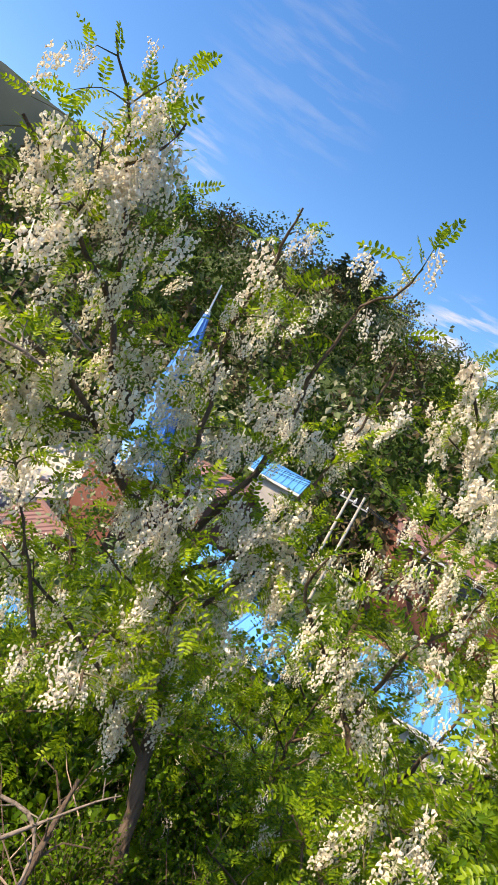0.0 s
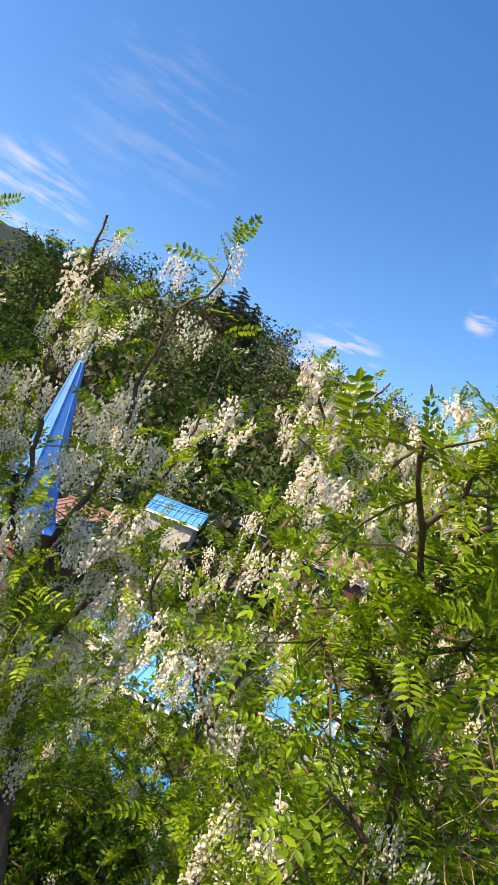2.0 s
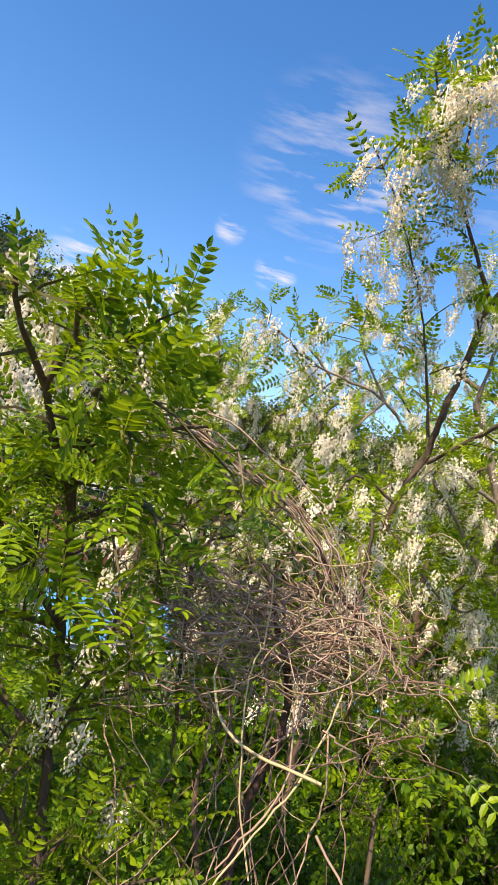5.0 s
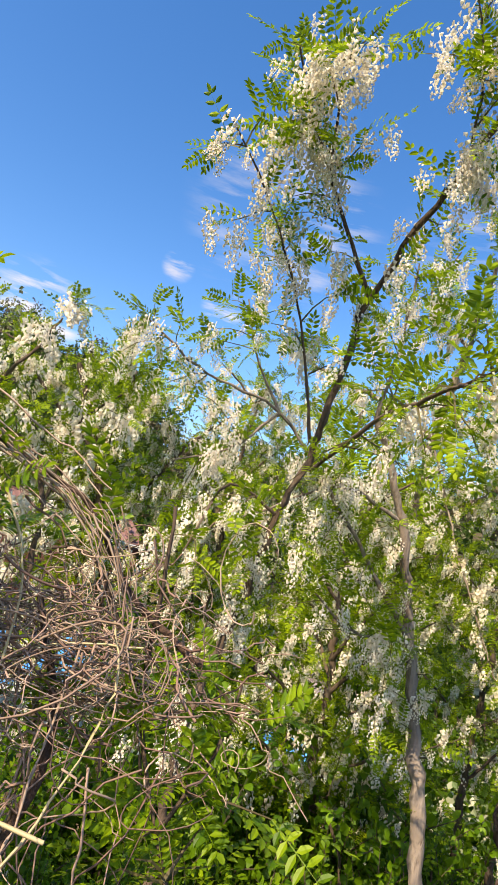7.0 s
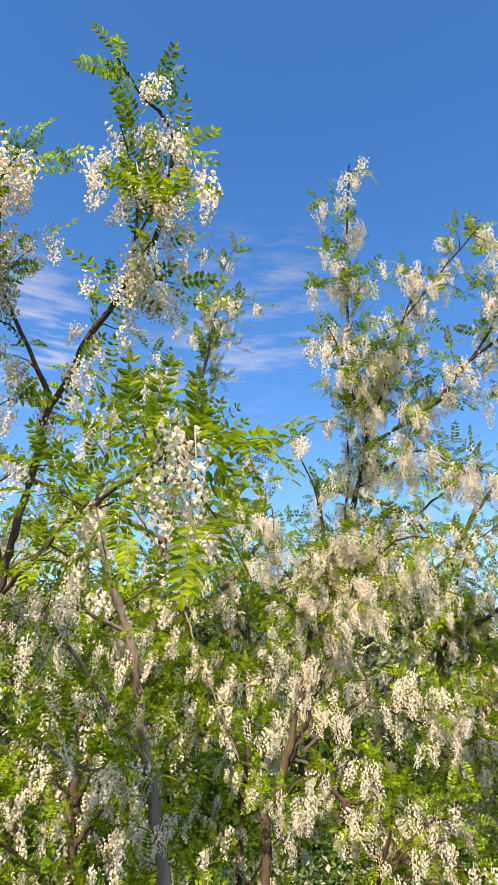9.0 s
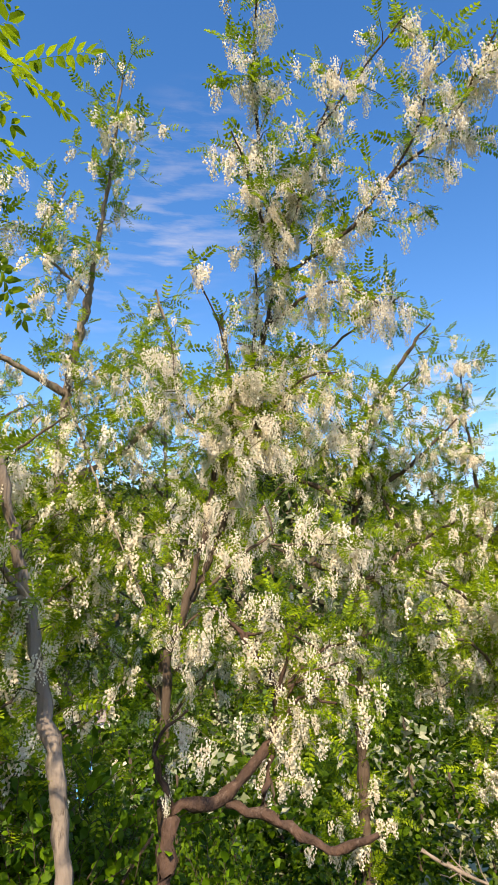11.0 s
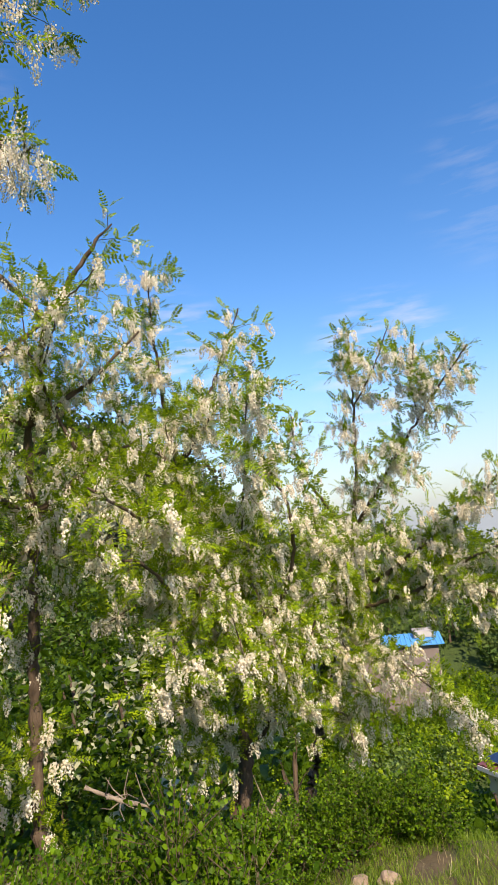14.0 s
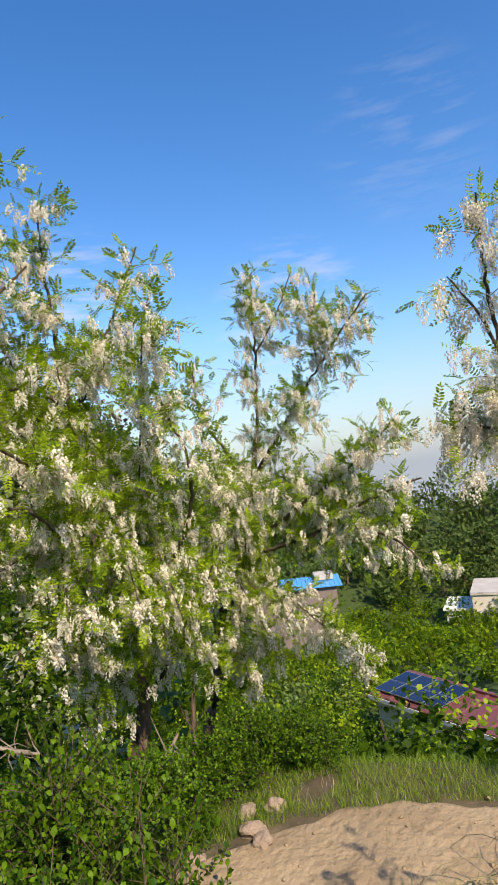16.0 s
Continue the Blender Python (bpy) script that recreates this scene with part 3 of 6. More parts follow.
def window(parent, x, y, z, w, h, face, name="window"):
    """A framed, glazed window set into a wall that faces along y (face -1 or +1)."""
    fr = box_part(name, (x - w / 2, x + w / 2, y - 0.04, y + 0.06 * face + 0.04 * (face < 0), z, z + h), WHITE, parent)
    bm = bmesh.new()
    for q in (-1, 1):
        box(bm, x + q * w / 4 - w / 4 + 0.05, x + q * w / 4 + w / 4 - 0.05, y + face * 0.06, y + face * 0.085, z + 0.06, z + h - 0.06)
    part("pane", bm, fr, mat=DARKGLASS)
    return fr


def house(label, az, r, turn, w, depth, wall_h, rise, roof_mat, wall_mat, ridge_mat=None, lift=0.0, rib=0.33, group="village houses", el=0.0):
    x, y = spot(az, r)
    z = 1.6 + r * math.tan(radians(el)) - wall_h - rise
    root = thing("house", label, "house", (x, y, z), group)
    root.rotation_euler = (0, 0, radians(turn))
    bm = bmesh.new()
    box(bm, -w / 2, w / 2, -depth / 2, depth / 2, min(-1.5, float(ground_z(x, y)) - z - 1.0), wall_h)
    e = [bm.verts.new((q * (w / 2), 0, wall_h + rise)) for q in (-1, 1)]
    for q, a in zip((-1, 1), e):
        p = [bm.verts.new((q * w / 2, s * depth / 2, wall_h)) for s in (-1, 1)]
        bm.faces.new((p[0], p[1], a))
    part("wall", bm, root, mat=wall_mat)
    for side in (-1, 1):
        roof_slope("roof_slope", w + 0.6, depth / 2, rise, roof_mat, root, side, wall_h + rise + 0.06, rib)
    bm = bmesh.new()
    box(bm, -w / 2 - 0.3, w / 2 + 0.3, -0.12, 0.12, wall_h + rise + 0.05, wall_h + rise + 0.15)
    part("ridge_cap", bm, root, mat=ridge_mat or roof_mat)
    for side in (-1, 1):
        box_part("fascia", (-w / 2 - 0.3, w / 2 + 0.3, side * (depth / 2 + 0.25), side * (depth / 2 + 0.25) + 0.04, wall_h - rise * 0.5 / depth - 0.12, wall_h - rise * 0.5 / depth + 0.02), WHITE, root)
        for k in (-0.3, 0.05, 0.34) if w > 3 else ():
            window(root, k * w, side * depth / 2, 0.9, min(1.2, w * 0.16), 1.1, side)
    return root


house("low house with a bright blue ribbed metal roof", -17.9, 17.0, -8, 1.5, 1.7, 2.2, 0.7, BLUE_ROOF, CONCRETE, el=-11.30)
house("low shed with a light blue ribbed roof and a red ridge", -5.1, 18.79, 16, 3.2, 3.4, 2.4, 0.9, BLUE_ROOF, CONCRETE, RUST, el=-8.09)
house("low blue-roofed lean-to at the foot of the bank", -22.41, 9.66, -5, 1.2, 1.2, 1.0, 0.45, BLUE_ROOF, CONCRETE, el=-20.08)
house("small blue-roofed shed among shrubs", -5.12, 9.57, 12, 1.2, 1.1, 0.8, 0.35, BLUE_ROOF, CONCRETE, el=-20.44)
house("house with a faded pinkish tiled roof below the wood", -5.5, 38.0, 24, 8.0, 5.0, 2.4, 1.2, PINK_ROOF, BRICKRED, el=2.6)
house("red brick house with a maroon roof by the steeple", -39.45, 21.37, -28, 2.4, 2.6, 2.2, 0.6, PINK_ROOF, BRICKRED, el=-12.29)
house("brick house with a brownish roof near the steeple", -28.45, 28.19, -10, 4.0, 4.0, 2.2, 0.8, PINK_ROOF, BRICKRED, el=-1.99)
house("pale house with a light blue roof below the hill", -22.35, 36.09, 12, 2.6, 3.0, 1.7, 0.7, BLUE_ROOF, CONCRETE, el=1.10)
house("house with a blue metal roof behind the shrubs", 19.5, 17.0, -20, 2.4, 2.4, 2.2, 0.8, BLUE_ROOF, CONCRETE, el=-12.0)
# made-up house block that stands in for a pinkish grey road
house("long low house shape in weathered pinkish grey, standing in for a road", 20.0, 30.0, -12, 4.4, 4.0, 2.0, 0.8, GREY_ROOF, GREY_ROOF, el=-6.8)

house("low blue-roofed store between the houses", -23.94, 21.11, -14, 1.6, 2.0, 2.0, 0.7, BLUE_ROOF, CONCRETE, el=-8.6)
house("small pale blue roof beside the bank", -40.48, 9.36, -30, 1.0, 1.1, 0.8, 0.35, BLUE_ROOF, CONCRETE, el=-21.0)


def steeple(az, r, top_el):
    """A tall blue sheet-metal church spire on a square brick tower."""
    x, y = spot(az, r)
    tip = 1.6 + r * math.tan(radians(top_el))
    h = r * (math.tan(radians(top_el)) + math.tan(radians(5.4)))
    z0 = tip - h
    gz = float(ground_z(x, y))
    root = thing("church_steeple", "tall bright blue painted metal church steeple with a rod", "steeple", (x, y, gz))
    root.rotation_euler = (0, radians(-3.5), 0)
    b = z0 - gz
    box_part("tower", (-1.1, 1.1, -1.1, 1.1, -1.0, b - 0.1), BRICKRED, root, "red brick tower")
    bm = bmesh.new()
    rings = [(0.0, 1.75), (0.35, 1.3), (0.9, 1.08), (h * 0.55, 0.56), (h, 0.10)]
    loops = []
    for zz, rad in rings:
        loops.append([bm.verts.new((rad * math.cos(k * math.pi / 4 + 0.39), rad * math.sin(k * math.pi / 4 + 0.39), b + zz)) for k in range(8)])
    for lo, hi in zip(loops, loops[1:]):
        for k in range(8):
            bm.faces.new((lo[k], lo[(k + 1) % 8], hi[(k + 1) % 8], hi[k]))
    bm.faces.new(loops[-1])
    bm.faces.new(loops[0][::-1])
    part("spire", bm, root, "bright blue ribbed spire", BLUE_PAINT)
    for k in range(8):
        line = [(rad * 1.01 * math.cos(k * math.pi / 4 + 0.39), rad * 1.01 * math.sin(k * math.pi / 4 + 0.39), b + zz) for zz, rad in rings]
        part("seam", mesh_from("seam", *tube(line, 0.03, 0.02, 5, 0.0), BLUE_PAINT), root)
    part("cap", mesh_from("cap", *tube([(0, 0, b + h - 0.05), (0, 0, b + h + 0.05), (0, 0, b + h + 0.14)], 0.13, 0.10, 10, 0.0), WHITE), root, "white cap")
    part("rod", mesh_from("rod", *tube([(0, 0, b + h), (0, 0, b + h + 0.7), (0, 0, b + h + 1.3)], 0.05, 0.03, 8, 0.0), STEEL), root)


steeple(-34.82, 25.3, 10.0)


def road_and_rail():
    root = thing("village_road", "pale concrete village road with a steel guard rail", "road", kind="structure")
    g0 = np.array([[*spot(-58, 19), 0], [*spot(-47, 24), 0], [*spot(-38, 31), 0], [*spot(-30, 42), 0]])
    line = smooth_line(g0, 0.8)
    side = np.gradient(line, axis=0)[:, [1, 0, 2]] * [1, -1, 0]
    side /= np.linalg.norm(side, axis=1)[:, None]
    z = ground_z(line[:, 0], line[:, 1]) + 1.1
    v, f = [], []
    for k, (q, s, zz) in enumerate(zip(line, side, z)):
        for d, dz in ((-2.2, -1.6), (-2.0, 0), (2.0, 0), (2.2, -1.6)):
            v.append((q[0] + s[0] * d, q[1] + s[1] * d, zz + dz))
    for k in range(len(line) - 1):
        for j in range(3):
            f.append((k * 4 + j, k * 4 + j + 1, k * 4 + 5 + j, k * 4 + 4 + j))
    part("slab", mesh_from("slab", v, f, CONCRETE), root)
    for sgn in (-1.9, 1.9):
        rail = np.c_[line[:, :2] + side[:, :2] * sgn, z + 0.65]
        part("rail", mesh_from("rail", *tube(rail, 0.06, 0.06, 6, 0.0), STEEL), root)
        for k in range(0, len(line), 3):
            q = rail[k]
            part("rail_post", mesh_from("rail_post", *tube([(q[0], q[1], q[2] - 0.75), (q[0], q[1], q[2] - 0.3), (q[0], q[1], q[2] + 0.1)], 0.045, 0.045, 6, 0.0), STEEL), root)


road_and_rail()


def utility_pole(az, r, h):
    x, y = spot(az, r)
    z = float(ground_z(x, y))
    root = thing("utility_pole", "grey concrete utility pole with wires and a crossarm", "pole", (x, y, z))
    part("pole", mesh_from("pole", *tube([(0, 0, -0.5), (0, 0, h / 2), (0, 0, h)], 0.09, 0.06, 10, 0.0), CONCRETE), root)
    box_part("crossarm", (-0.42, 0.42, -0.03, 0.03, h - 0.6, h - 0.53), STEEL, root)
    for k in (-0.36, 0.0, 0.36):
        part("insulator", mesh_from("insulator", *tube([(k, 0, h - 0.5), (k, 0, h - 0.42), (k, 0, h - 0.33)], 0.05, 0.03, 8, 0.0), WHITE), root)
    for k in (-0.36, 0.36):
        t = np.linspace(0, 1, 16)[:, None]
        for sx in (-1, 1):
            end = np.array([sx * 18.0, 5.0 + k, h - 0.3])
            wire = np.array([k, 0, h - 0.35]) * (1 - t) + end * t - np.array([0, 0, 3.2]) * t * (1 - t)
            part("wire", mesh_from("wire", *tube(wire, 0.012, 0.012, 4, 0.0), DARKGLASS), root)


utility_pole(-16.5, 30, 6.5)
utility_pole(-15.2, 31, 6.2)


def solar_house():
    x, y, z = 32.3, 2.05, -11.6
    root = thing("solar_house", "house with a low maroon roof carrying solar panels", "house", (x, y, z))
    root.rotation_euler = (0, 0, radians(51.8))
    box_part("wall", (-4.2, 4.2, -1.1, 2.5, -4, 1.66), RENDERED, root)
    for s in (-1, 1):
        roof_slope("roof_slope", 9.0, 2.5, 0.28 if s > 0 else 1.2, RED_ROOF, root, s, 2.2, 0.9)
        box_part("fascia", (-4.5, 4.5, s * 2.76 - 0.03, s * 2.76 + 0.03, 1.64 - 0.95 * (s < 0), 1.84 - 0.95 * (s < 0)), WHITE, root, "white eaves board")
    bm = bmesh.new()
    box(bm, -4.5, 4.5, -0.12, 0.12, 2.2, 2.3)
    part("ridge_cap", bm, root, mat=RED_ROOF)
    arr = thing("solar_array", "array of dark blue solar panels in silver frames", "solar panels", (x, y, z))
    arr.rotation_euler = root.rotation_euler
    tilt = Matrix.Translation((0.36, 0.0, 2.31)) @ Matrix.Rotation(-math.atan2(0.36, 3.2), 4, "X")
    for i in range(4):
        for j in range(2):
            bm = bmesh.new()
            box(bm, i * 1.02, i * 1.02 + 0.98, j * 1.14 + 0.2, j * 1.14 + 1.3, 0.0, 0.04)
            bmesh.ops.transform(bm, matrix=tilt, verts=bm.verts[:])
            pan = part("panel", bm, arr, mat=STEEL)
            bm = bmesh.new()
            box(bm, i * 1.02 + 0.03, i * 1.02 + 0.95, j * 1.14 + 0.23, j * 1.14 + 1.27, 0.041, 0.047)
            bmesh.ops.transform(bm, matrix=tilt, verts=bm.verts[:])
            part("cell_sheet", bm, pan, mat=PV)


solar_house()


def hall():
    x, y = spot(91.9, 78.0)
    root = thing("hall", "cream rendered building with a row of small dark windows", "building", (x, y, -18.2))
    root.rotation_euler = (0, 0, radians(-92))
    bm = bmesh.new()
    box(bm, -6.0, 6.0, -4, 4, -4, 4.2)
    part("wall", bm, root, mat=RENDERED)
    box_part("parapet", (-6.15, 6.15, -4.15, 4.15, 4.2, 4.5), CONCRETE, root)
    box_part("annex", (-9.0, -6.0, -3, 3, -4, 2.4), WHITE, root, "white flat-roofed annex")
    for side in (-1, 1):
        for k in range(7):
            window(root, -5 + k * 1.5, side * 4.0, 0.8, 0.75, 1.5, side)
    box_part("annex_roof", (-9.3, -5.7, -3.3, 3.3, 2.4, 2.6), WHITE, root)


hall()


def far_barn():
    x, y = spot(72.0, 60.0)
    root = thing("barn", "open barn with a grey and blue sheet roof", "barn", (x, y, -10.6))
    root.rotation_euler = (0, 0, radians(-70))
    box_part("wall", (-4, 4, -2.5, 2.5, -4, 1.6), GREY_ROOF, root)
    roof_slope("roof_slope", 5.0, 2.6, 0.5, BLUE_ROOF, root, 1, 2.3, 0.4)
    roof_slope("roof_slope", 9.0, 2.6, 0.5, BLUE_ROOF, root, -1, 2.3, 0.4)
    box_part("awning", (-6.5, -2.5, -3.4, 0.5, 2.0, 2.12), STEEL, root, "grey metal awning")
    for k in (-6.3, -2.7):
        box_part("post", (k - 0.06, k + 0.06, -3.3, -3.18, -4, 2.0), STEEL, root)
    box_part("cabin", (2.2, 3.9, -1.4, 0.6, 2.1, 2.62), CONCRETE, root, "pale grey upper cabin", 0.03)


far_barn()


def pine(az, r, h, lean, label):
    """A hillside pine with drooping layered boughs."""
    x, y = spot(az, r)
    z = float(ground_z(x, y)) + 1.6
    root = thing("pine_tree", label, "tree", (x, y, z), "pines on the hill crest")
    root.rotation_euler = (0, radians(lean), 0)
    part("trunk", mesh_from("trunk", *tube([(0, 0, -2), (0.1, 0, h * 0.5), (0, 0, h)], 0.22, 0.03, 7), BARK), root)
    g = np.random.default_rng(int(az * 10) % 97 + 5)
    cards = []
    for k in range(34):
        zz = h * (0.3 + 0.7 * (k / 34) ** 0.9)
        a, ln = k * 2.4 + g.normal() * 0.3, (1 - (zz / h) ** 1.5) * h * 0.36 + 0.4
        t = np.linspace(0, 1, 7)[:, None]
        line = np.array([0, 0, zz]) + np.array([math.cos(a), math.sin(a), 0]) * ln * t + np.array([0, 0, 1.0]) * (0.12 * ln * t - 0.3 * ln * t**2)
        part("bough", mesh_from("bough", *tube(line, 0.05, 0.015, 4), BARK), root)
        n = int(150 * ln)
        p = line[g.integers(1, 7, n)] + g.normal(size=(n, 3)) * [0.16, 0.16, 0.045] * ln * 0.8
        cards.append(scatter(CARD, p, leaf_cards(n, g, 0.2), g.uniform(0.14, 0.30, n)))
    part("needles", mesh_from("needles", *join(cards), LEAF_PINE), root, kind="stuff")


pine(-23.9, 96, 11.5, 0, "dark green pine with drooping boughs on the crest")
pine(-22.5, 94, 10.2, 3, "dark pine with layered boughs beside a taller one")
pine(-25.6, 100, 9.6, -3, "small dark pine among brown crowns on the crest")


# ---- locust trees, round the view ----
locust("flowering black locust with a dark forked trunk and hanging white racemes", [
    ([(-0.60, 2.27, -0.27), (-0.71, 2.37, 0.00), (-0.84, 2.42, 0.36), (-0.99, 2.39, 0.83), (-1.23, 2.28, 1.36), (-1.26, 2.21, 1.51)], 0.042, 0.018),
    ([(-1.14, 2.30, 1.17), (-1.43, 2.04, 1.34), (-1.53, 1.97, 1.46), (-1.64, 1.75, 1.59), (-1.67, 1.58, 1.59)], 0.022, 0.008),
    ([(-1.43, 2.04, 1.34), (-1.42, 1.99, 1.58), (-1.50, 1.87, 1.67), (-1.54, 1.76, 1.84), (-1.63, 1.50, 2.00), (-1.67, 1.35, 2.09), (-1.73, 1.23, 2.18)], 0.018, 0.005),
    ([(-1.54, 1.76, 1.84), (-1.55, 1.64, 2.07), (-1.55, 1.50, 2.25), (-1.57, 1.41, 2.39), (-1.61, 1.27, 2.52)], 0.012, 0.003),
    ([(-1.55, 1.50, 2.25), (-1.44, 1.49, 2.34), (-1.40, 1.48, 2.43)], 0.006, 0.003),
    ([(-1.63, 1.50, 2.00), (-1.58, 1.44, 2.14), (-1.58, 1.38, 2.28)], 0.006, 0.003),
    ([(-1.23, 2.28, 1.36), (-1.25, 2.22, 1.68), (-1.28, 2.11, 1.99), (-1.19, 1.98, 2.25), (-1.12, 1.87, 2.47)], 0.014, 0.004),
    ([(-1.11, 2.31, 1.19), (-0.99, 2.29, 1.52), (-0.93, 2.26, 1.79), (-0.91, 2.17, 2.04), (-0.83, 2.09, 2.29), (-0.73, 2.05, 2.35), (-0.68, 2.02, 2.47)], 0.015, 0.004),
    ([(-1.05, 2.32, 1.08), (-0.86, 2.33, 1.31), (-0.75, 2.33, 1.67), (-0.67, 2.27, 1.97), (-0.66, 2.23, 2.18)], 0.012, 0.004),
    ([(-1.53, 1.97, 1.46), (-1.59, 1.79, 1.43), (-1.69, 1.63, 1.49), (-1.78, 1.45, 1.57)], 0.012, 0.004),
    ([(-0.84, 2.42, 0.36), (-1.10, 2.16, 0.65), (-1.33, 1.97, 0.82), (-1.45, 1.78, 0.91)], 0.014, 0.004, 0.5),
    ([(-0.93, 2.37, 0.69), (-1.02, 1.92, 0.86), (-0.88, 1.71, 0.76)], 0.01, 0.003, 0.45),
    ([(-0.99, 2.39, 0.83), (-0.83, 2.32, 1.18), (-0.63, 2.31, 1.39), (-0.45, 2.25, 1.52)], 0.014, 0.004),
    ([(-1.27, 1.95, 0.68), (-1.42, 1.73, 1.09), (-1.49, 1.59, 1.29)], 0.01, 0.003),
    ([(-1.11, 2.31, 1.19), (-1.06, 2.05, 1.25), (-1.00, 1.90, 1.32), (-0.94, 1.80, 1.38)], 0.01, 0.003),
    ([(-0.99, 2.39, 0.83), (-0.92, 2.12, 1.00), (-0.84, 1.95, 1.08), (-0.78, 1.88, 1.15)], 0.01, 0.003),
    ([(-1.02, 2.38, 0.90), (-1.14, 2.05, 1.02), (-1.22, 1.90, 1.12)], 0.009, 0.003),
], 11, flowers=0.312, twig_gap=0.1, loose=120, start=0.55, raceme_size=0.15)

locust("slender flowering locust with arching side branches", [
    ([(0.15, 2.38, 0.57), (-0.08, 2.37, 0.81), (-0.22, 2.35, 0.96), (-0.32, 2.32, 1.10), (-0.38, 2.31, 1.38)], 0.026, 0.01),
    ([(-0.32, 2.32, 1.10), (-0.44, 2.22, 1.19), (-0.53, 2.12, 1.33), (-0.49, 2.04, 1.46)], 0.01, 0.004),
    ([(-0.38, 2.31, 1.38), (-0.27, 2.28, 1.58), (-0.19, 2.28, 1.80), (-0.10, 2.28, 1.90)], 0.01, 0.004),
    ([(-0.22, 2.35, 0.96), (-0.16, 2.27, 1.30), (-0.08, 2.24, 1.43), (-0.02, 2.20, 1.59)], 0.01, 0.004),
    ([(-0.02, 2.36, 0.78), (0.04, 2.24, 1.08), (0.08, 2.18, 1.28)], 0.01, 0.004),
    ([(-0.08, 2.37, 0.81), (0.01, 2.08, 0.89), (0.08, 1.89, 0.95)], 0.008, 0.003),
], 12, leaf_mat=LEAF_DEEP, flowers=0.17, loose=80, raceme_size=0.14)

locust("distant flowering locust with bare twigs showing", [
    ([(0.29, 3.87, 1.63), (-0.15, 3.73, 2.09), (-0.44, 3.55, 2.34), (-0.65, 3.37, 2.65)], 0.025, 0.008),
    ([(-0.44, 3.55, 2.34), (-0.32, 3.52, 2.52), (-0.21, 3.48, 2.71)], 0.01, 0.004),
    ([(-0.15, 3.73, 2.09), (-0.05, 3.70, 2.33), (0.08, 3.65, 2.54), (0.18, 3.58, 2.79)], 0.014, 0.004),
    ([(-0.15, 3.73, 2.09), (-0.52, 3.55, 2.23), (-0.76, 3.47, 2.33)], 0.008, 0.004),
    ([(0.29, 3.87, 1.63), (0.33, 3.83, 2.15), (0.52, 3.78, 2.39)], 0.014, 0.005),
], 13, far=True, flowers=0.3, loose=40, raceme_size=0.15, twig_gap=0.11)

locust("young leafy locust sapling with few white racemes", [
    ([(0.43, 1.26, 0.82), (0.40, 1.29, 0.94), (0.34, 1.32, 1.19), (0.31, 1.29, 1.37), (0.29, 1.24, 1.54), (0.28, 1.15, 1.70)], 0.017, 0.006),
    ([(0.29, 1.24, 1.54), (0.22, 1.10, 1.71), (0.20, 1.00, 1.765), (0.19, 0.94, 1.81)], 0.008, 0.003),
    ([(0.22, 1.10, 1.71), (0.26, 1.01, 1.77), (0.255, 0.95, 1.82)], 0.006, 0.002),
    ([(0.28, 1.15, 1.73), (0.32, 1.01, 1.75), (0.335, 0.93, 1.78)], 0.006, 0.002),
    ([(0.31, 1.29, 1.37), (0.21, 1.20, 1.50), (0.16, 1.16, 1.57)], 0.008, 0.003),
    ([(0.29, 1.27, 1.44), (0.17, 1.15, 1.53), (0.12, 1.11, 1.45)], 0.006, 0.002),
    ([(0.29, 1.24, 1.54), (0.39, 1.21, 1.59), (0.47, 1.20, 1.55)], 0.006, 0.002),
    ([(0.34, 1.32, 1.19), (0.23, 1.22, 1.28), (0.17, 1.21, 1.30)], 0.007, 0.002),
    ([(0.34, 1.32, 1.19), (0.39, 1.28, 1.35), (0.39, 1.25, 1.47)], 0.006, 0.002),
    ([(0.38, 1.30, 1.01), (0.25, 1.27, 1.13), (0.19, 1.27, 1.15)], 0.006, 0.002),
    ([(0.28, 1.15, 1.73), (0.38, 1.12, 1.70), (0.46, 1.08, 1.72)], 0.005, 0.002),
    ([(0.38, 1.30, 1.01), (0.46, 1.27, 1.15), (0.55, 1.27, 1.19)], 0.005, 0.002),
    ([(0.34, 1.32, 1.19), (0.27, 1.20, 1.09), (0.23, 1.18, 1.06)], 0.005, 0.002),
    ([(0.31, 1.29, 1.37), (0.16, 1.18, 1.40), (0.09, 1.17, 1.42)], 0.005, 0.002),
    ([(0.40, 1.29, 0.94), (0.49, 1.22, 1.04), (0.56, 1.22, 1.07)], 0.005, 0.002),
], 14, leaf_mat=LEAF_DEEP, flowers=0.035, twig_len=0.2, twig_gap=0.065, sub=3, leaf_gap=0.035, leaf_size=0.096, loose=30, raceme_size=0.07, start=0.3)

locust("leafy young locust shoots growing through the dry vines", [
    ([(0.91, 1.30, 1.05), (0.87, 1.33, 1.22), (0.81, 1.34, 1.39), (0.79, 1.31, 1.59), (0.78, 1.31, 1.67)], 0.007, 0.003),
    ([(0.81, 1.34, 1.39), (0.69, 1.29, 1.57), (0.63, 1.28, 1.57)], 0.004, 0.002),
    ([(0.55, 1.39, 1.17), (0.52, 1.39, 1.36), (0.49, 1.34, 1.53), (0.55, 1.31, 1.58)], 0.005, 0.002),
    ([(0.49, 1.34, 1.53), (0.42, 1.32, 1.59)], 0.003, 0.002),
    ([(0.87, 1.33, 1.22), (0.93, 1.34, 1.34), (0.95, 1.35, 1.44)], 0.004, 0.002),
], 25, leaf_mat=LEAF_DEEP, flowers=0.03, twig_len=0.14, twig_gap=0.06, leaf_gap=0.04, leaf_size=0.1, loose=10, raceme_size=0.08, start=0.45, group="young locust shoots")

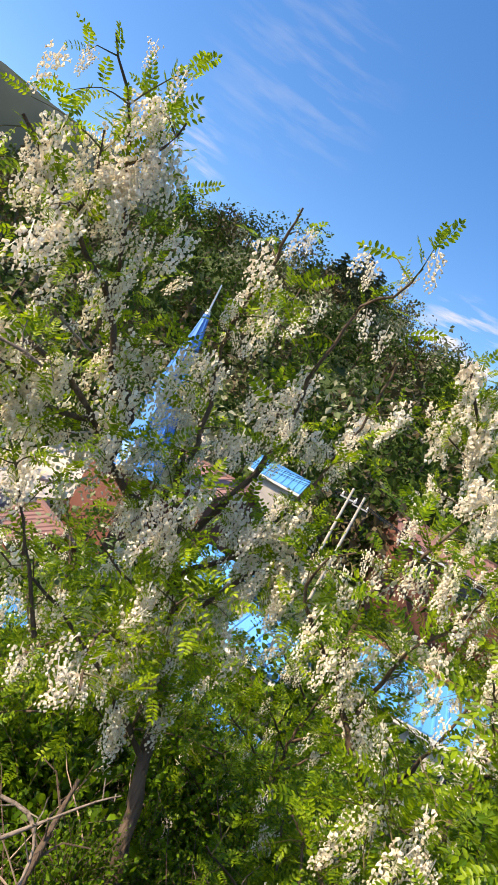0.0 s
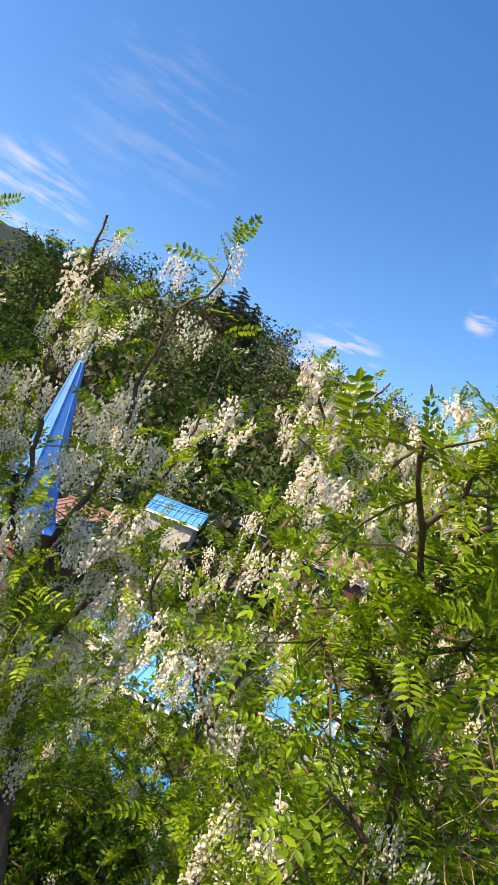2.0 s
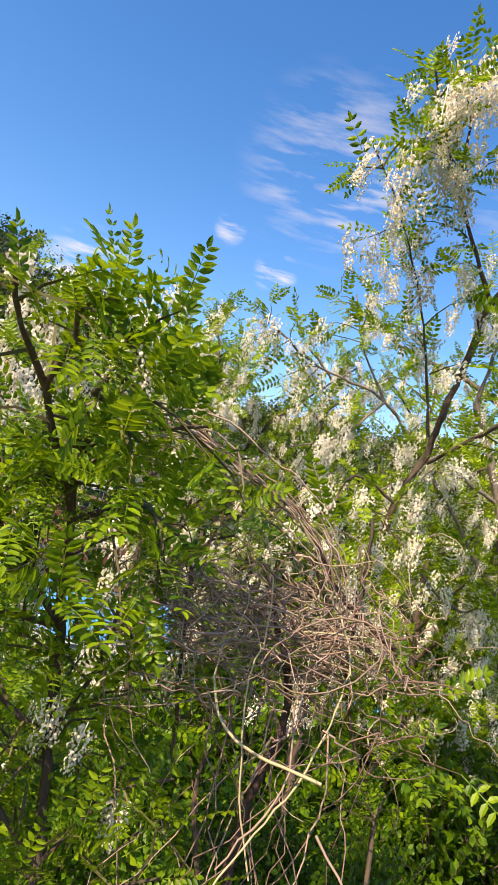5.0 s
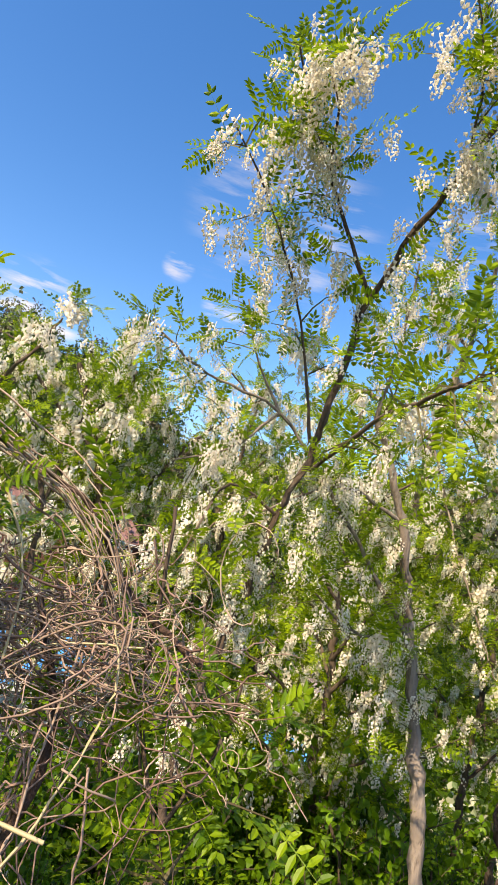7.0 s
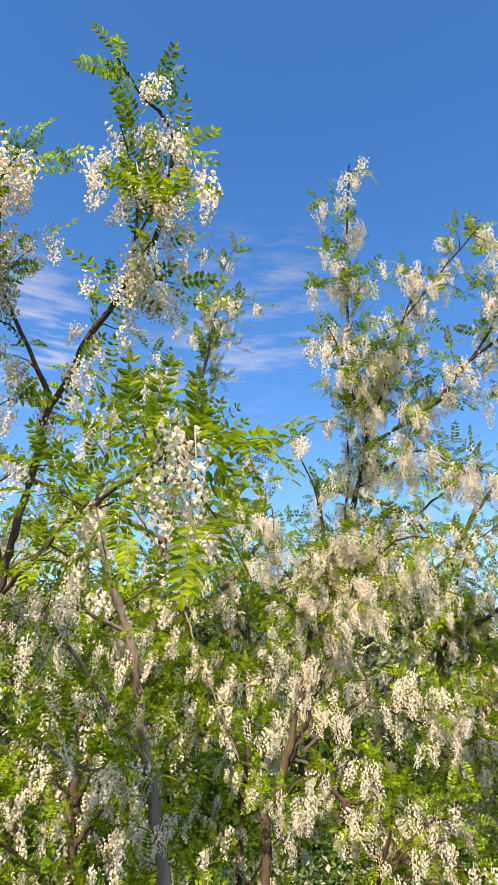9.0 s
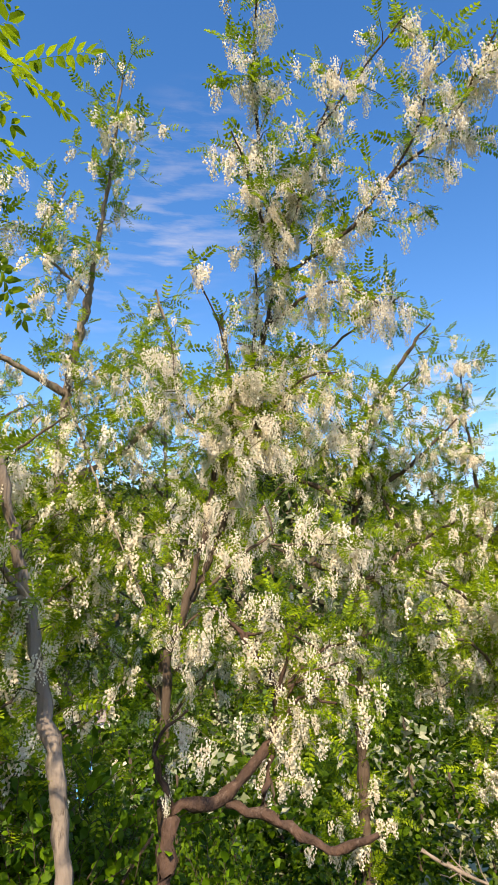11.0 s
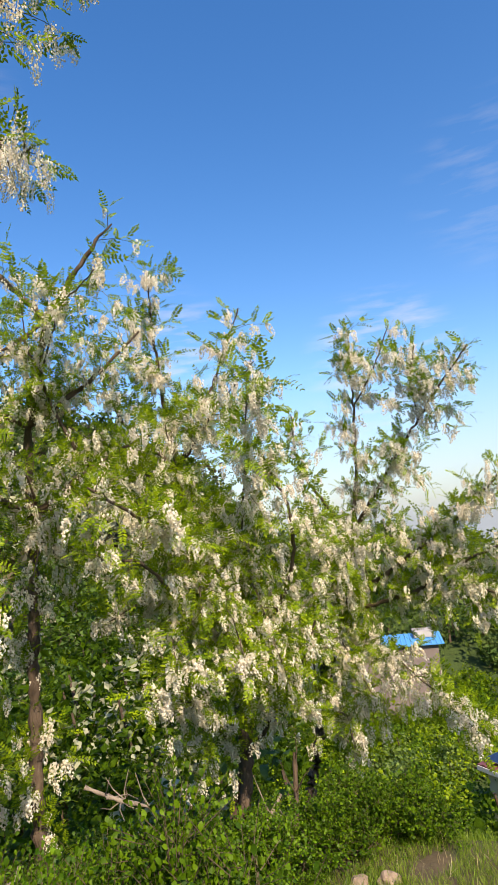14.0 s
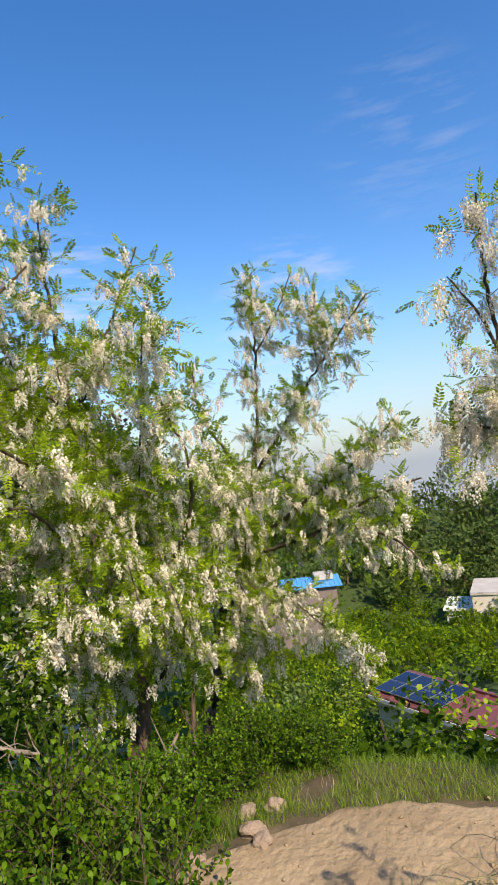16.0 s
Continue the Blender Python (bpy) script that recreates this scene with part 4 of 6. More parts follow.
locust("flowering locust with a pale slender trunk", [
    ([(2.28, 2.91, 0.05), (2.26, 2.98, 0.41), (2.21, 3.04, 0.89), (2.08, 3.09, 1.50), (1.91, 3.04, 2.01), (1.66, 2.95, 2.43)], 0.05, 0.015),
    ([(2.08, 3.09, 1.50), (1.66, 2.95, 1.89), (1.20, 2.83, 2.28), (0.87, 2.78, 2.33), (0.57, 2.67, 2.46)], 0.012, 0.004),
    ([(1.20, 2.83, 2.28), (1.04, 2.80, 2.49), (0.95, 2.75, 2.68)], 0.007, 0.003),
    ([(1.20, 2.83, 2.28), (1.04, 2.81, 2.08), (0.84, 2.86, 1.98)], 0.007, 0.003),
    ([(1.91, 3.04, 2.01), (1.57, 2.96, 2.08), (1.26, 2.88, 1.89), (1.11, 2.83, 1.80)], 0.01, 0.004),
    ([(2.08, 3.09, 1.50), (1.74, 2.93, 1.50), (1.51, 2.81, 1.61)], 0.01, 0.004),
    ([(1.66, 2.95, 2.43), (1.65, 2.81, 2.78), (1.61, 2.69, 3.05)], 0.01, 0.004),
], 15, bark=BARK_PALE, flowers=0.22, loose=60, raceme_size=0.115, start=0.5)

locust("pale flowering locust crown behind the thicket", [
    ([(1.03, 5.33, -0.06), (0.71, 5.50, 1.17), (0.38, 5.38, 2.23), (0.06, 5.24, 2.88)], 0.05, 0.02),
    ([(0.38, 5.38, 2.23), (0.50, 5.27, 2.82), (0.34, 5.15, 3.23)], 0.02, 0.006),
    ([(0.38, 5.38, 2.23), (-0.15, 5.28, 2.64), (-0.44, 5.17, 2.90), (-0.81, 5.10, 2.86)], 0.02, 0.006),
    ([(0.59, 5.52, 1.62), (0.97, 5.43, 2.39), (1.25, 5.33, 2.76), (1.62, 5.16, 3.12)], 0.02, 0.006),
    ([(0.59, 5.52, 1.62), (-0.24, 5.45, 2.07), (-0.83, 5.33, 2.17)], 0.02, 0.006),
    ([(0.71, 5.50, 1.17), (1.27, 5.45, 1.79), (1.67, 5.33, 2.28)], 0.02, 0.006),
], 16, sub=3, far=True, flowers=0.27, loose=10, raceme_size=0.125, twig_len=0.55, twig_gap=0.11, start=0.4)

locust("locust with a dark forked stem and white racemes against the sky", [
    ([(1.08, 2.48, 0.78), (1.07, 2.47, 1.10), (1.15, 2.41, 1.56), (1.18, 2.34, 1.81), (1.21, 2.24, 2.04), (1.22, 2.02, 2.46)], 0.02, 0.011),
    ([(1.22, 2.02, 2.46), (1.25, 1.91, 2.59), (1.28, 1.80, 2.67), (1.33, 1.65, 2.83), (1.32, 1.54, 2.92), (1.27, 1.44, 3.00), (1.19, 1.44, 3.06), (1.09, 1.40, 3.10)], 0.011, 0.003),
    ([(1.22, 2.02, 2.46), (1.09, 1.96, 2.62), (1.00, 1.91, 2.72), (0.91, 1.85, 2.82), (0.81, 1.75, 2.93)], 0.008, 0.003),
    ([(1.00, 1.91, 2.72), (0.95, 1.78, 2.88), (0.92, 1.70, 2.97)], 0.005, 0.002),
    ([(1.20, 2.24, 2.05), (1.08, 2.13, 2.32), (0.94, 2.00, 2.51), (0.80, 1.87, 2.63), (0.70, 1.78, 2.68)], 0.006, 0.002),
    ([(1.23, 2.27, 1.97), (1.26, 1.86, 2.06), (1.26, 1.45, 2.05), (1.28, 1.31, 2.06), (1.29, 1.25, 2.09)], 0.008, 0.003, 0.24),
    ([(1.26, 1.45, 2.05), (1.27, 1.30, 2.00), (1.32, 1.22, 1.99)], 0.005, 0.002, 0.2),
    ([(1.32, 1.74, 2.73), (1.25, 1.60, 2.91), (1.16, 1.51, 3.01)], 0.005, 0.002),
    ([(1.18, 2.34, 1.81), (0.99, 2.27, 1.86), (0.90, 2.20, 1.63)], 0.006, 0.003),
], 17, flowers=0.46, loose=140, raceme_size=0.11, twig_len=0.19, twig_gap=0.062, start=0.5, leaf_size=0.11)

locust("flowering locust with a straight pale trunk further down the bank", [
    ([(3.05, 4.90, 0.22), (3.03, 4.98, 0.74), (2.93, 5.05, 1.62), (2.86, 4.97, 2.32), (2.82, 4.79, 2.98), (2.83, 4.51, 3.65)], 0.06, 0.03),
    ([(2.83, 4.51, 3.65), (2.78, 4.16, 4.28), (2.64, 3.66, 4.95)], 0.02, 0.006),
    ([(2.82, 4.79, 2.98), (2.34, 4.80, 3.16), (1.86, 4.79, 3.24), (1.51, 4.79, 3.41)], 0.03, 0.008),
    ([(2.86, 4.97, 2.32), (3.25, 4.55, 2.64), (3.38, 4.21, 3.07), (3.15, 4.10, 3.62)], 0.03, 0.008),
    ([(2.86, 4.97, 2.32), (2.38, 4.91, 2.15), (2.03, 4.93, 1.95)], 0.02, 0.006),
    ([(2.83, 4.51, 3.65), (2.46, 4.51, 3.94), (2.53, 4.29, 4.26)], 0.015, 0.006),
    ([(2.93, 5.05, 1.62), (3.21, 4.57, 1.88), (3.40, 4.21, 1.99)], 0.02, 0.006),
    ([(2.93, 5.05, 1.62), (2.40, 4.94, 1.51), (1.98, 4.95, 1.61)], 0.02, 0.006),
    ([(2.86, 4.97, 2.32), (2.70, 4.75, 1.98), (2.67, 4.46, 1.43)], 0.012, 0.004),
    ([(2.93, 5.05, 1.62), (2.80, 4.77, 1.68), (2.81, 4.42, 1.45)], 0.012, 0.004),
    ([(2.93, 5.05, 1.62), (2.90, 5.02, 1.70), (2.97, 4.96, 1.48)], 0.012, 0.004),
    ([(2.82, 4.79, 2.98), (3.04, 4.53, 2.14), (3.26, 4.10, 1.26)], 0.012, 0.004),
    ([(2.93, 5.05, 1.62), (3.04, 4.98, 1.48), (3.13, 4.87, 1.06)], 0.012, 0.004),
    ([(2.93, 5.05, 1.62), (2.86, 4.99, 2.22), (2.74, 4.96, 2.45)], 0.012, 0.004),
    ([(2.86, 4.97, 2.32), (2.71, 5.18, 1.85), (2.70, 5.26, 1.15)], 0.012, 0.004),
    ([(2.82, 4.79, 2.98), (2.98, 4.48, 3.12), (3.12, 4.29, 2.94)], 0.012, 0.004),
], 18, sub=3, far=True, leaf_size=0.135, bark=BARK_PALE, flowers=0.18, loose=40, raceme_size=0.12, twig_len=0.42, twig_gap=0.11)

locust("tall flowering locust with twin dark stems", [
    ([(3.00, 3.59, 0.96), (3.05, 3.55, 1.36), (3.19, 3.46, 1.72), (3.29, 3.33, 2.18), (3.32, 3.25, 2.63), (3.33, 2.99, 3.29)], 0.030, 0.015),
    ([(3.05, 3.55, 1.36), (3.12, 3.45, 1.78), (3.16, 3.36, 2.23), (3.17, 3.25, 2.61), (3.03, 3.12, 3.00)], 0.022, 0.01),
    ([(3.33, 2.99, 3.29), (3.13, 2.86, 3.72), (2.90, 2.63, 4.15), (2.67, 2.29, 4.57)], 0.014, 0.004),
    ([(3.33, 2.99, 3.29), (3.27, 2.70, 3.64), (3.23, 2.48, 3.91), (3.20, 2.29, 4.10)], 0.014, 0.004),
    ([(3.33, 3.00, 3.25), (3.47, 2.60, 3.39), (3.50, 2.31, 3.56), (3.51, 2.10, 3.75), (3.39, 1.88, 4.04)], 0.014, 0.004),
    ([(3.50, 2.31, 3.56), (3.56, 1.97, 3.69), (3.49, 1.64, 3.91)], 0.01, 0.004),
    ([(3.24, 2.50, 3.88), (3.29, 2.21, 4.08), (3.32, 1.98, 4.20)], 0.008, 0.003),
    ([(3.33, 3.07, 3.01), (3.46, 2.71, 3.14), (3.60, 2.49, 2.96)], 0.012, 0.004),
    ([(3.17, 3.47, 1.55), (3.29, 3.32, 1.73), (3.38, 3.16, 1.84), (3.35, 3.18, 1.98)], 0.012, 0.006),
    ([(3.38, 3.17, 1.78), (3.53, 2.96, 1.77), (3.64, 2.76, 1.75)], 0.008, 0.004),
    ([(3.29, 3.33, 2.18), (2.92, 3.33, 2.52), (2.77, 3.21, 2.80)], 0.01, 0.004),
    ([(3.29, 3.28, 2.40), (3.40, 2.89, 2.63), (3.45, 2.69, 2.62)], 0.012, 0.004),
    ([(3.29, 3.33, 2.18), (3.06, 3.15, 2.83), (2.78, 3.03, 3.18)], 0.012, 0.004),
    ([(3.32, 3.25, 2.63), (3.39, 3.12, 2.82), (3.54, 2.97, 2.82)], 0.012, 0.004),
    ([(3.32, 3.25, 2.63), (3.51, 3.04, 2.63), (3.73, 2.88, 2.33)], 0.012, 0.004),
    ([(3.33, 2.99, 3.29), (2.99, 2.77, 3.55), (2.72, 2.59, 3.65)], 0.012, 0.004),
    ([(3.32, 3.25, 2.63), (3.25, 3.16, 2.50), (3.25, 3.04, 2.25)], 0.012, 0.004),
    ([(3.29, 3.33, 2.18), (3.23, 3.07, 3.05), (3.02, 2.85, 3.67)], 0.012, 0.004),
    ([(3.29, 3.33, 2.18), (3.52, 2.89, 2.77), (3.71, 2.46, 3.03)], 0.012, 0.004),
], 19, sub=2, flowers=0.50, loose=120, raceme_size=0.125, twig_len=0.26, twig_gap=0.07, start=0.6)

locust("broad flowering locust crown behind the twin-stemmed tree", [
    ([(5.46, 4.59, 0.12), (5.54, 4.60, 1.24), (5.46, 4.49, 2.37), (5.47, 4.24, 3.19)], 0.06, 0.03),
    ([(5.47, 4.24, 3.19), (5.05, 4.50, 3.62), (4.45, 4.93, 3.85)], 0.03, 0.008),
    ([(5.47, 4.24, 3.19), (5.50, 3.81, 3.63), (5.57, 3.59, 3.84)], 0.03, 0.008),
    ([(5.46, 4.49, 2.37), (4.89, 4.73, 2.59), (4.41, 5.09, 2.78)], 0.03, 0.008),
    ([(5.46, 4.49, 2.37), (5.60, 3.94, 2.65), (5.77, 3.56, 3.00)], 0.03, 0.008),
    ([(5.51, 4.50, 1.68), (5.05, 4.69, 1.84), (4.62, 4.92, 2.06)], 0.03, 0.008),
    ([(5.51, 4.50, 1.68), (5.65, 3.99, 1.98), (5.82, 3.55, 2.18)], 0.03, 0.008),
    ([(5.46, 4.49, 2.37), (5.38, 4.40, 3.04), (5.31, 4.35, 3.40)], 0.012, 0.004),
    ([(5.47, 4.24, 3.19), (4.69, 4.73, 2.42), (3.96, 4.92, 1.33)], 0.012, 0.004),
    ([(5.51, 4.50, 1.68), (5.26, 4.35, 1.97), (4.91, 4.30, 2.08)], 0.012, 0.004),
    ([(5.46, 4.49, 2.37), (5.58, 4.21, 2.33), (5.64, 4.01, 2.18)], 0.012, 0.004),
    ([(5.47, 4.24, 3.19), (4.93, 4.93, 2.47), (4.36, 5.40, 1.45)], 0.012, 0.004),
    ([(5.51, 4.50, 1.68), (5.34, 4.27, 1.52), (5.07, 4.11, 1.17)], 0.012, 0.004),
    ([(5.46, 4.49, 2.37), (5.23, 3.89, 3.05), (5.04, 3.34, 3.20)], 0.012, 0.004),
    ([(5.51, 4.50, 1.68), (5.41, 4.21, 1.63), (5.20, 4.03, 1.33)], 0.012, 0.004),
], 20, sub=2, far=True, leaf_size=0.14, flowers=0.22, loose=10, raceme_size=0.125, twig_len=0.5, twig_gap=0.11)

locust("gnarled low locust with reddish twisting boughs and heavy blossom", [
    ([(2.74, 3.24, 0.06), (2.85, 3.30, 0.32), (2.92, 3.35, 0.56), (3.11, 3.25, 0.59), (3.33, 3.17, 0.81), (3.36, 3.13, 1.04), (3.20, 3.19, 1.33)], 0.055, 0.018),
    ([(3.13, 3.24, 0.57), (3.32, 3.01, 0.49), (3.42, 2.92, 0.41), (3.46, 2.86, 0.40), (3.51, 2.79, 0.44), (3.58, 2.71, 0.48)], 0.03, 0.012, 0),
    ([(3.26, 3.12, 0.56), (3.35, 3.15, 0.81), (3.41, 3.02, 1.02), (3.51, 2.86, 1.01)], 0.018, 0.006),
    ([(3.20, 3.19, 1.33), (3.03, 3.24, 1.46), (2.85, 3.28, 1.30)], 0.012, 0.004),
    ([(3.36, 3.13, 1.04), (3.50, 2.96, 1.23), (3.66, 2.75, 1.33)], 0.012, 0.004),
    ([(2.92, 3.35, 0.56), (2.81, 3.36, 0.84), (2.91, 3.23, 1.00)], 0.015, 0.005),
    ([(3.36, 3.13, 1.04), (3.39, 3.06, 1.29), (3.28, 3.14, 1.50)], 0.01, 0.004),
    ([(3.35, 3.15, 0.81), (3.42, 3.05, 1.10), (3.54, 2.83, 1.20)], 0.008, 0.004),
    ([(3.36, 3.13, 1.04), (3.48, 2.97, 1.12), (3.66, 2.74, 1.06)], 0.008, 0.004),
    ([(3.20, 3.19, 1.33), (3.40, 3.09, 1.33), (3.56, 3.00, 1.24)], 0.008, 0.004),
    ([(3.35, 3.15, 0.81), (3.47, 3.11, 0.96), (3.57, 3.06, 1.05)], 0.008, 0.004),
    ([(3.36, 3.13, 1.04), (3.36, 3.24, 1.31), (3.29, 3.37, 1.46)], 0.008, 0.004),
    ([(3.20, 3.19, 1.33), (3.40, 3.17, 1.23), (3.66, 3.08, 1.06)], 0.008, 0.004),
], 21, bark=BARK_RED, flowers=0.34, loose=120, raceme_size=0.13, twig_len=0.22, start=0.86)

locust("full flowering locust heavy with white blossom", [
    ([(6.85, 3.86, -1.68), (7.02, 3.81, -1.19), (7.14, 3.78, -0.65), (7.11, 3.80, 0.12), (6.98, 3.81, 0.92), (6.72, 3.96, 1.99)], 0.07, 0.03),
    ([(6.72, 3.96, 1.99), (6.50, 3.94, 2.90), (6.25, 3.79, 3.71)], 0.025, 0.006),
    ([(6.72, 3.96, 1.99), (6.73, 3.51, 2.70), (6.70, 3.15, 3.34)], 0.025, 0.006),
    ([(6.98, 3.81, 0.92), (6.10, 4.00, 1.68), (5.62, 4.16, 2.14), (5.22, 4.24, 2.97)], 0.03, 0.008),
    ([(6.98, 3.81, 0.92), (5.85, 3.36, 1.30), (5.02, 3.13, 1.50), (4.68, 3.19, 1.68)], 0.03, 0.008),
    ([(7.11, 3.80, 0.12), (6.74, 3.01, 0.84), (6.44, 2.74, 1.43), (6.31, 2.90, 1.99)], 0.03, 0.008),
    ([(7.11, 3.80, 0.12), (5.99, 3.47, 0.75), (5.21, 3.22, 1.18), (4.86, 3.32, 1.26)], 0.03, 0.008),
    ([(7.14, 3.78, -0.65), (6.04, 3.57, 0.11), (5.39, 3.50, 0.40)], 0.02, 0.008),
    ([(7.14, 3.78, -0.65), (6.62, 2.99, 0.08), (6.45, 2.64, 0.63)], 0.02, 0.008),
    ([(6.72, 3.96, 1.99), (6.27, 4.24, 2.51), (5.98, 4.29, 3.17)], 0.02, 0.006),
    ([(6.98, 3.81, 0.92), (6.27, 4.00, 0.90), (5.66, 3.97, 0.79)], 0.012, 0.004),
    ([(6.72, 3.96, 1.99), (6.84, 3.66, 1.28), (6.87, 3.24, 0.31)], 0.012, 0.004),
    ([(7.11, 3.80, 0.12), (6.49, 3.31, 0.33), (5.77, 2.95, 0.46)], 0.012, 0.004),
    ([(6.72, 3.96, 1.99), (6.25, 3.41, 1.31), (5.68, 2.84, 0.54)], 0.012, 0.004),
    ([(6.72, 3.96, 1.99), (6.55, 3.30, 1.15), (6.13, 2.77, 0.32)], 0.012, 0.004),
    ([(7.11, 3.80, 0.12), (6.56, 3.77, 1.52), (5.93, 3.50, 2.25)], 0.012, 0.004),
    ([(6.72, 3.96, 1.99), (6.35, 3.22, 2.43), (5.89, 2.64, 2.56)], 0.012, 0.004),
    ([(6.72, 3.96, 1.99), (5.97, 3.93, 1.86), (5.26, 3.79, 1.59)], 0.012, 0.004),
    ([(7.11, 3.80, 0.12), (6.40, 3.14, 1.53), (5.42, 2.46, 2.33)], 0.012, 0.004),
    ([(6.72, 3.96, 1.99), (6.15, 3.47, 1.36), (5.48, 3.01, 0.82)], 0.012, 0.004),
    ([(6.98, 3.81, 0.92), (6.28, 3.43, 1.38), (5.58, 3.04, 1.45)], 0.012, 0.004),
    ([(6.72, 3.96, 1.99), (5.98, 3.62, 1.13), (5.24, 3.08, 0.41)], 0.012, 0.004),
], 22, sub=2, far=True, leaf_size=0.15, flowers=0.32, loose=100, raceme_size=0.122, twig_len=0.42, twig_gap=0.072, start=0.4)

locust("flowering locust with a leaning trunk and open top shoots", [
    ([(7.48, 3.73, -2.09), (7.79, 3.63, -1.61), (8.21, 3.51, -0.72), (8.43, 3.33, 0.41), (8.50, 3.01, 1.21), (8.52, 2.88, 1.79)], 0.07, 0.03),
    ([(8.52, 2.88, 1.79), (8.44, 2.78, 2.59), (8.26, 2.67, 3.42)], 0.02, 0.006),
    ([(8.44, 2.78, 2.59), (8.44, 2.50, 2.97), (8.38, 2.26, 3.38)], 0.012, 0.005),
    ([(8.50, 3.01, 1.21), (8.43, 2.49, 1.85), (8.27, 2.07, 2.31), (8.05, 1.46, 2.90)], 0.025, 0.006),
    ([(8.27, 2.07, 2.31), (8.20, 2.06, 2.71), (8.13, 1.97, 3.03)], 0.012, 0.005),
    ([(8.43, 3.33, 0.41), (8.06, 2.39, 0.91), (7.82, 1.73, 1.29), (7.67, 1.30, 1.64)], 0.03, 0.008),
    ([(8.43, 3.33, 0.41), (8.04, 2.33, 0.62), (7.80, 1.70, 0.92), (7.69, 1.13, 1.10)], 0.03, 0.008, 0.6),
    ([(8.50, 3.01, 1.21), (7.93, 3.25, 1.94), (7.65, 3.18, 2.49)], 0.02, 0.006),
    ([(8.21, 3.51, -0.72), (7.63, 2.99, -0.38), (7.23, 2.76, -0.55)], 0.02, 0.008),
    ([(8.43, 3.33, 0.41), (7.81, 3.12, 1.05), (7.44, 2.97, 1.44)], 0.02, 0.008),
    ([(7.80, 1.70, 0.72), (7.63, 1.32, 0.52), (7.52, 1.12, 0.29)], 0.014, 0.006),
    ([(8.21, 3.51, -0.72), (8.29, 3.16, 0.37), (8.13, 2.95, 1.08)], 0.012, 0.004),
    ([(8.21, 3.51, -0.72), (8.36, 3.57, 0.28), (8.30, 3.69, 0.80)], 0.012, 0.004),
    ([(8.43, 3.33, 0.41), (7.95, 3.03, 0.17), (7.48, 2.61, -0.21)], 0.012, 0.004),
    ([(8.21, 3.51, -0.72), (8.45, 3.30, 0.35), (8.49, 3.16, 1.32)], 0.012, 0.004),
    ([(8.43, 3.33, 0.41), (7.71, 3.19, 0.71), (7.02, 2.87, 0.51)], 0.012, 0.004),
    ([(8.43, 3.33, 0.41), (7.91, 2.52, 0.06), (7.27, 1.74, -0.36)], 0.012, 0.004),
    ([(8.50, 3.01, 1.21), (7.87, 2.84, 1.22), (7.28, 2.53, 1.08)], 0.012, 0.004),
    ([(8.50, 3.01, 1.21), (8.44, 2.28, 0.80), (8.23, 1.71, 0.34)], 0.012, 0.004),
    ([(8.50, 3.01, 1.21), (8.19, 2.23, 1.11), (7.78, 1.59, 0.66)], 0.012, 0.004),
    ([(8.43, 3.33, 0.41), (8.38, 3.30, 0.03), (8.26, 3.21, -0.62)], 0.012, 0.004),
], 23, sub=2, far=True, leaf_size=0.14, flowers=0.36, loose=100, raceme_size=0.128, twig_len=0.42, twig_gap=0.072, start=0.5)

locust("flowering locust overhanging the dirt track", [
    ([(5.14, 0.34, -0.50), (5.42, 0.24, 0.13), (5.57, 0.27, 0.79), (5.60, 0.31, 1.23)], 0.05, 0.025),
    ([(5.60, 0.31, 1.23), (5.58, 0.42, 1.69), (5.49, 0.47, 2.19), (5.36, 0.47, 2.56)], 0.02, 0.005),
    ([(5.60, 0.31, 1.23), (5.61, 0.51, 1.37), (5.60, 0.77, 1.41)], 0.015, 0.005),
    ([(5.58, 0.42, 1.69), (5.54, 0.52, 1.97), (5.48, 0.66, 2.20)], 0.012, 0.004),
    ([(5.60, 0.31, 1.23), (5.55, 0.19, 1.79), (5.36, 0.22, 2.52)], 0.02, 0.006),
], 24, flowers=0.7, loose=80, raceme_size=0.14, twig_len=0.28, twig_gap=0.045)



def crown_limbs(x, y, top, spread, count, seed, thick=0.045, low=0.35, lean=(0.0, 0.0)):
    """A trunk from the ground and ascending limbs round it, as locust() takes them."""
    g = np.random.default_rng(seed)
    z0 = float(ground_z(x, y)) - 0.1
    h = top - z0
    t = np.linspace(0, 0.92, 6)
    trunk = [(x + lean[0] * q + g.normal() * 0.03, y + lean[1] * q + g.normal() * 0.03, z0 + h * q) for q in t]
    limbs = [(trunk, thick, thick * 0.3)]
    for k in range(count):
        q = low + (0.9 - low) * (k + g.uniform(0, 0.8)) / count
        a, reach = k * 2.4 + g.normal() * 0.5, spread * (1.15 - 0.75 * q) * g.uniform(0.7, 1.2)
        p = np.array([np.interp(q, t, [c[i] for c in trunk]) for i in range(3)])
        d = np.array([math.cos(a), math.sin(a), 0]) * reach
        up = min(top - p[2], reach * g.uniform(0.5, 0.95))
        limbs.append(([tuple(p), tuple(p + d * 0.4 + [0, 0, up * 0.5]), tuple(p + d * 0.8 + [0, 0, up * 0.85]), tuple(p + d + [0, 0, up])], thick * 0.35, 0.004))
    return limbs


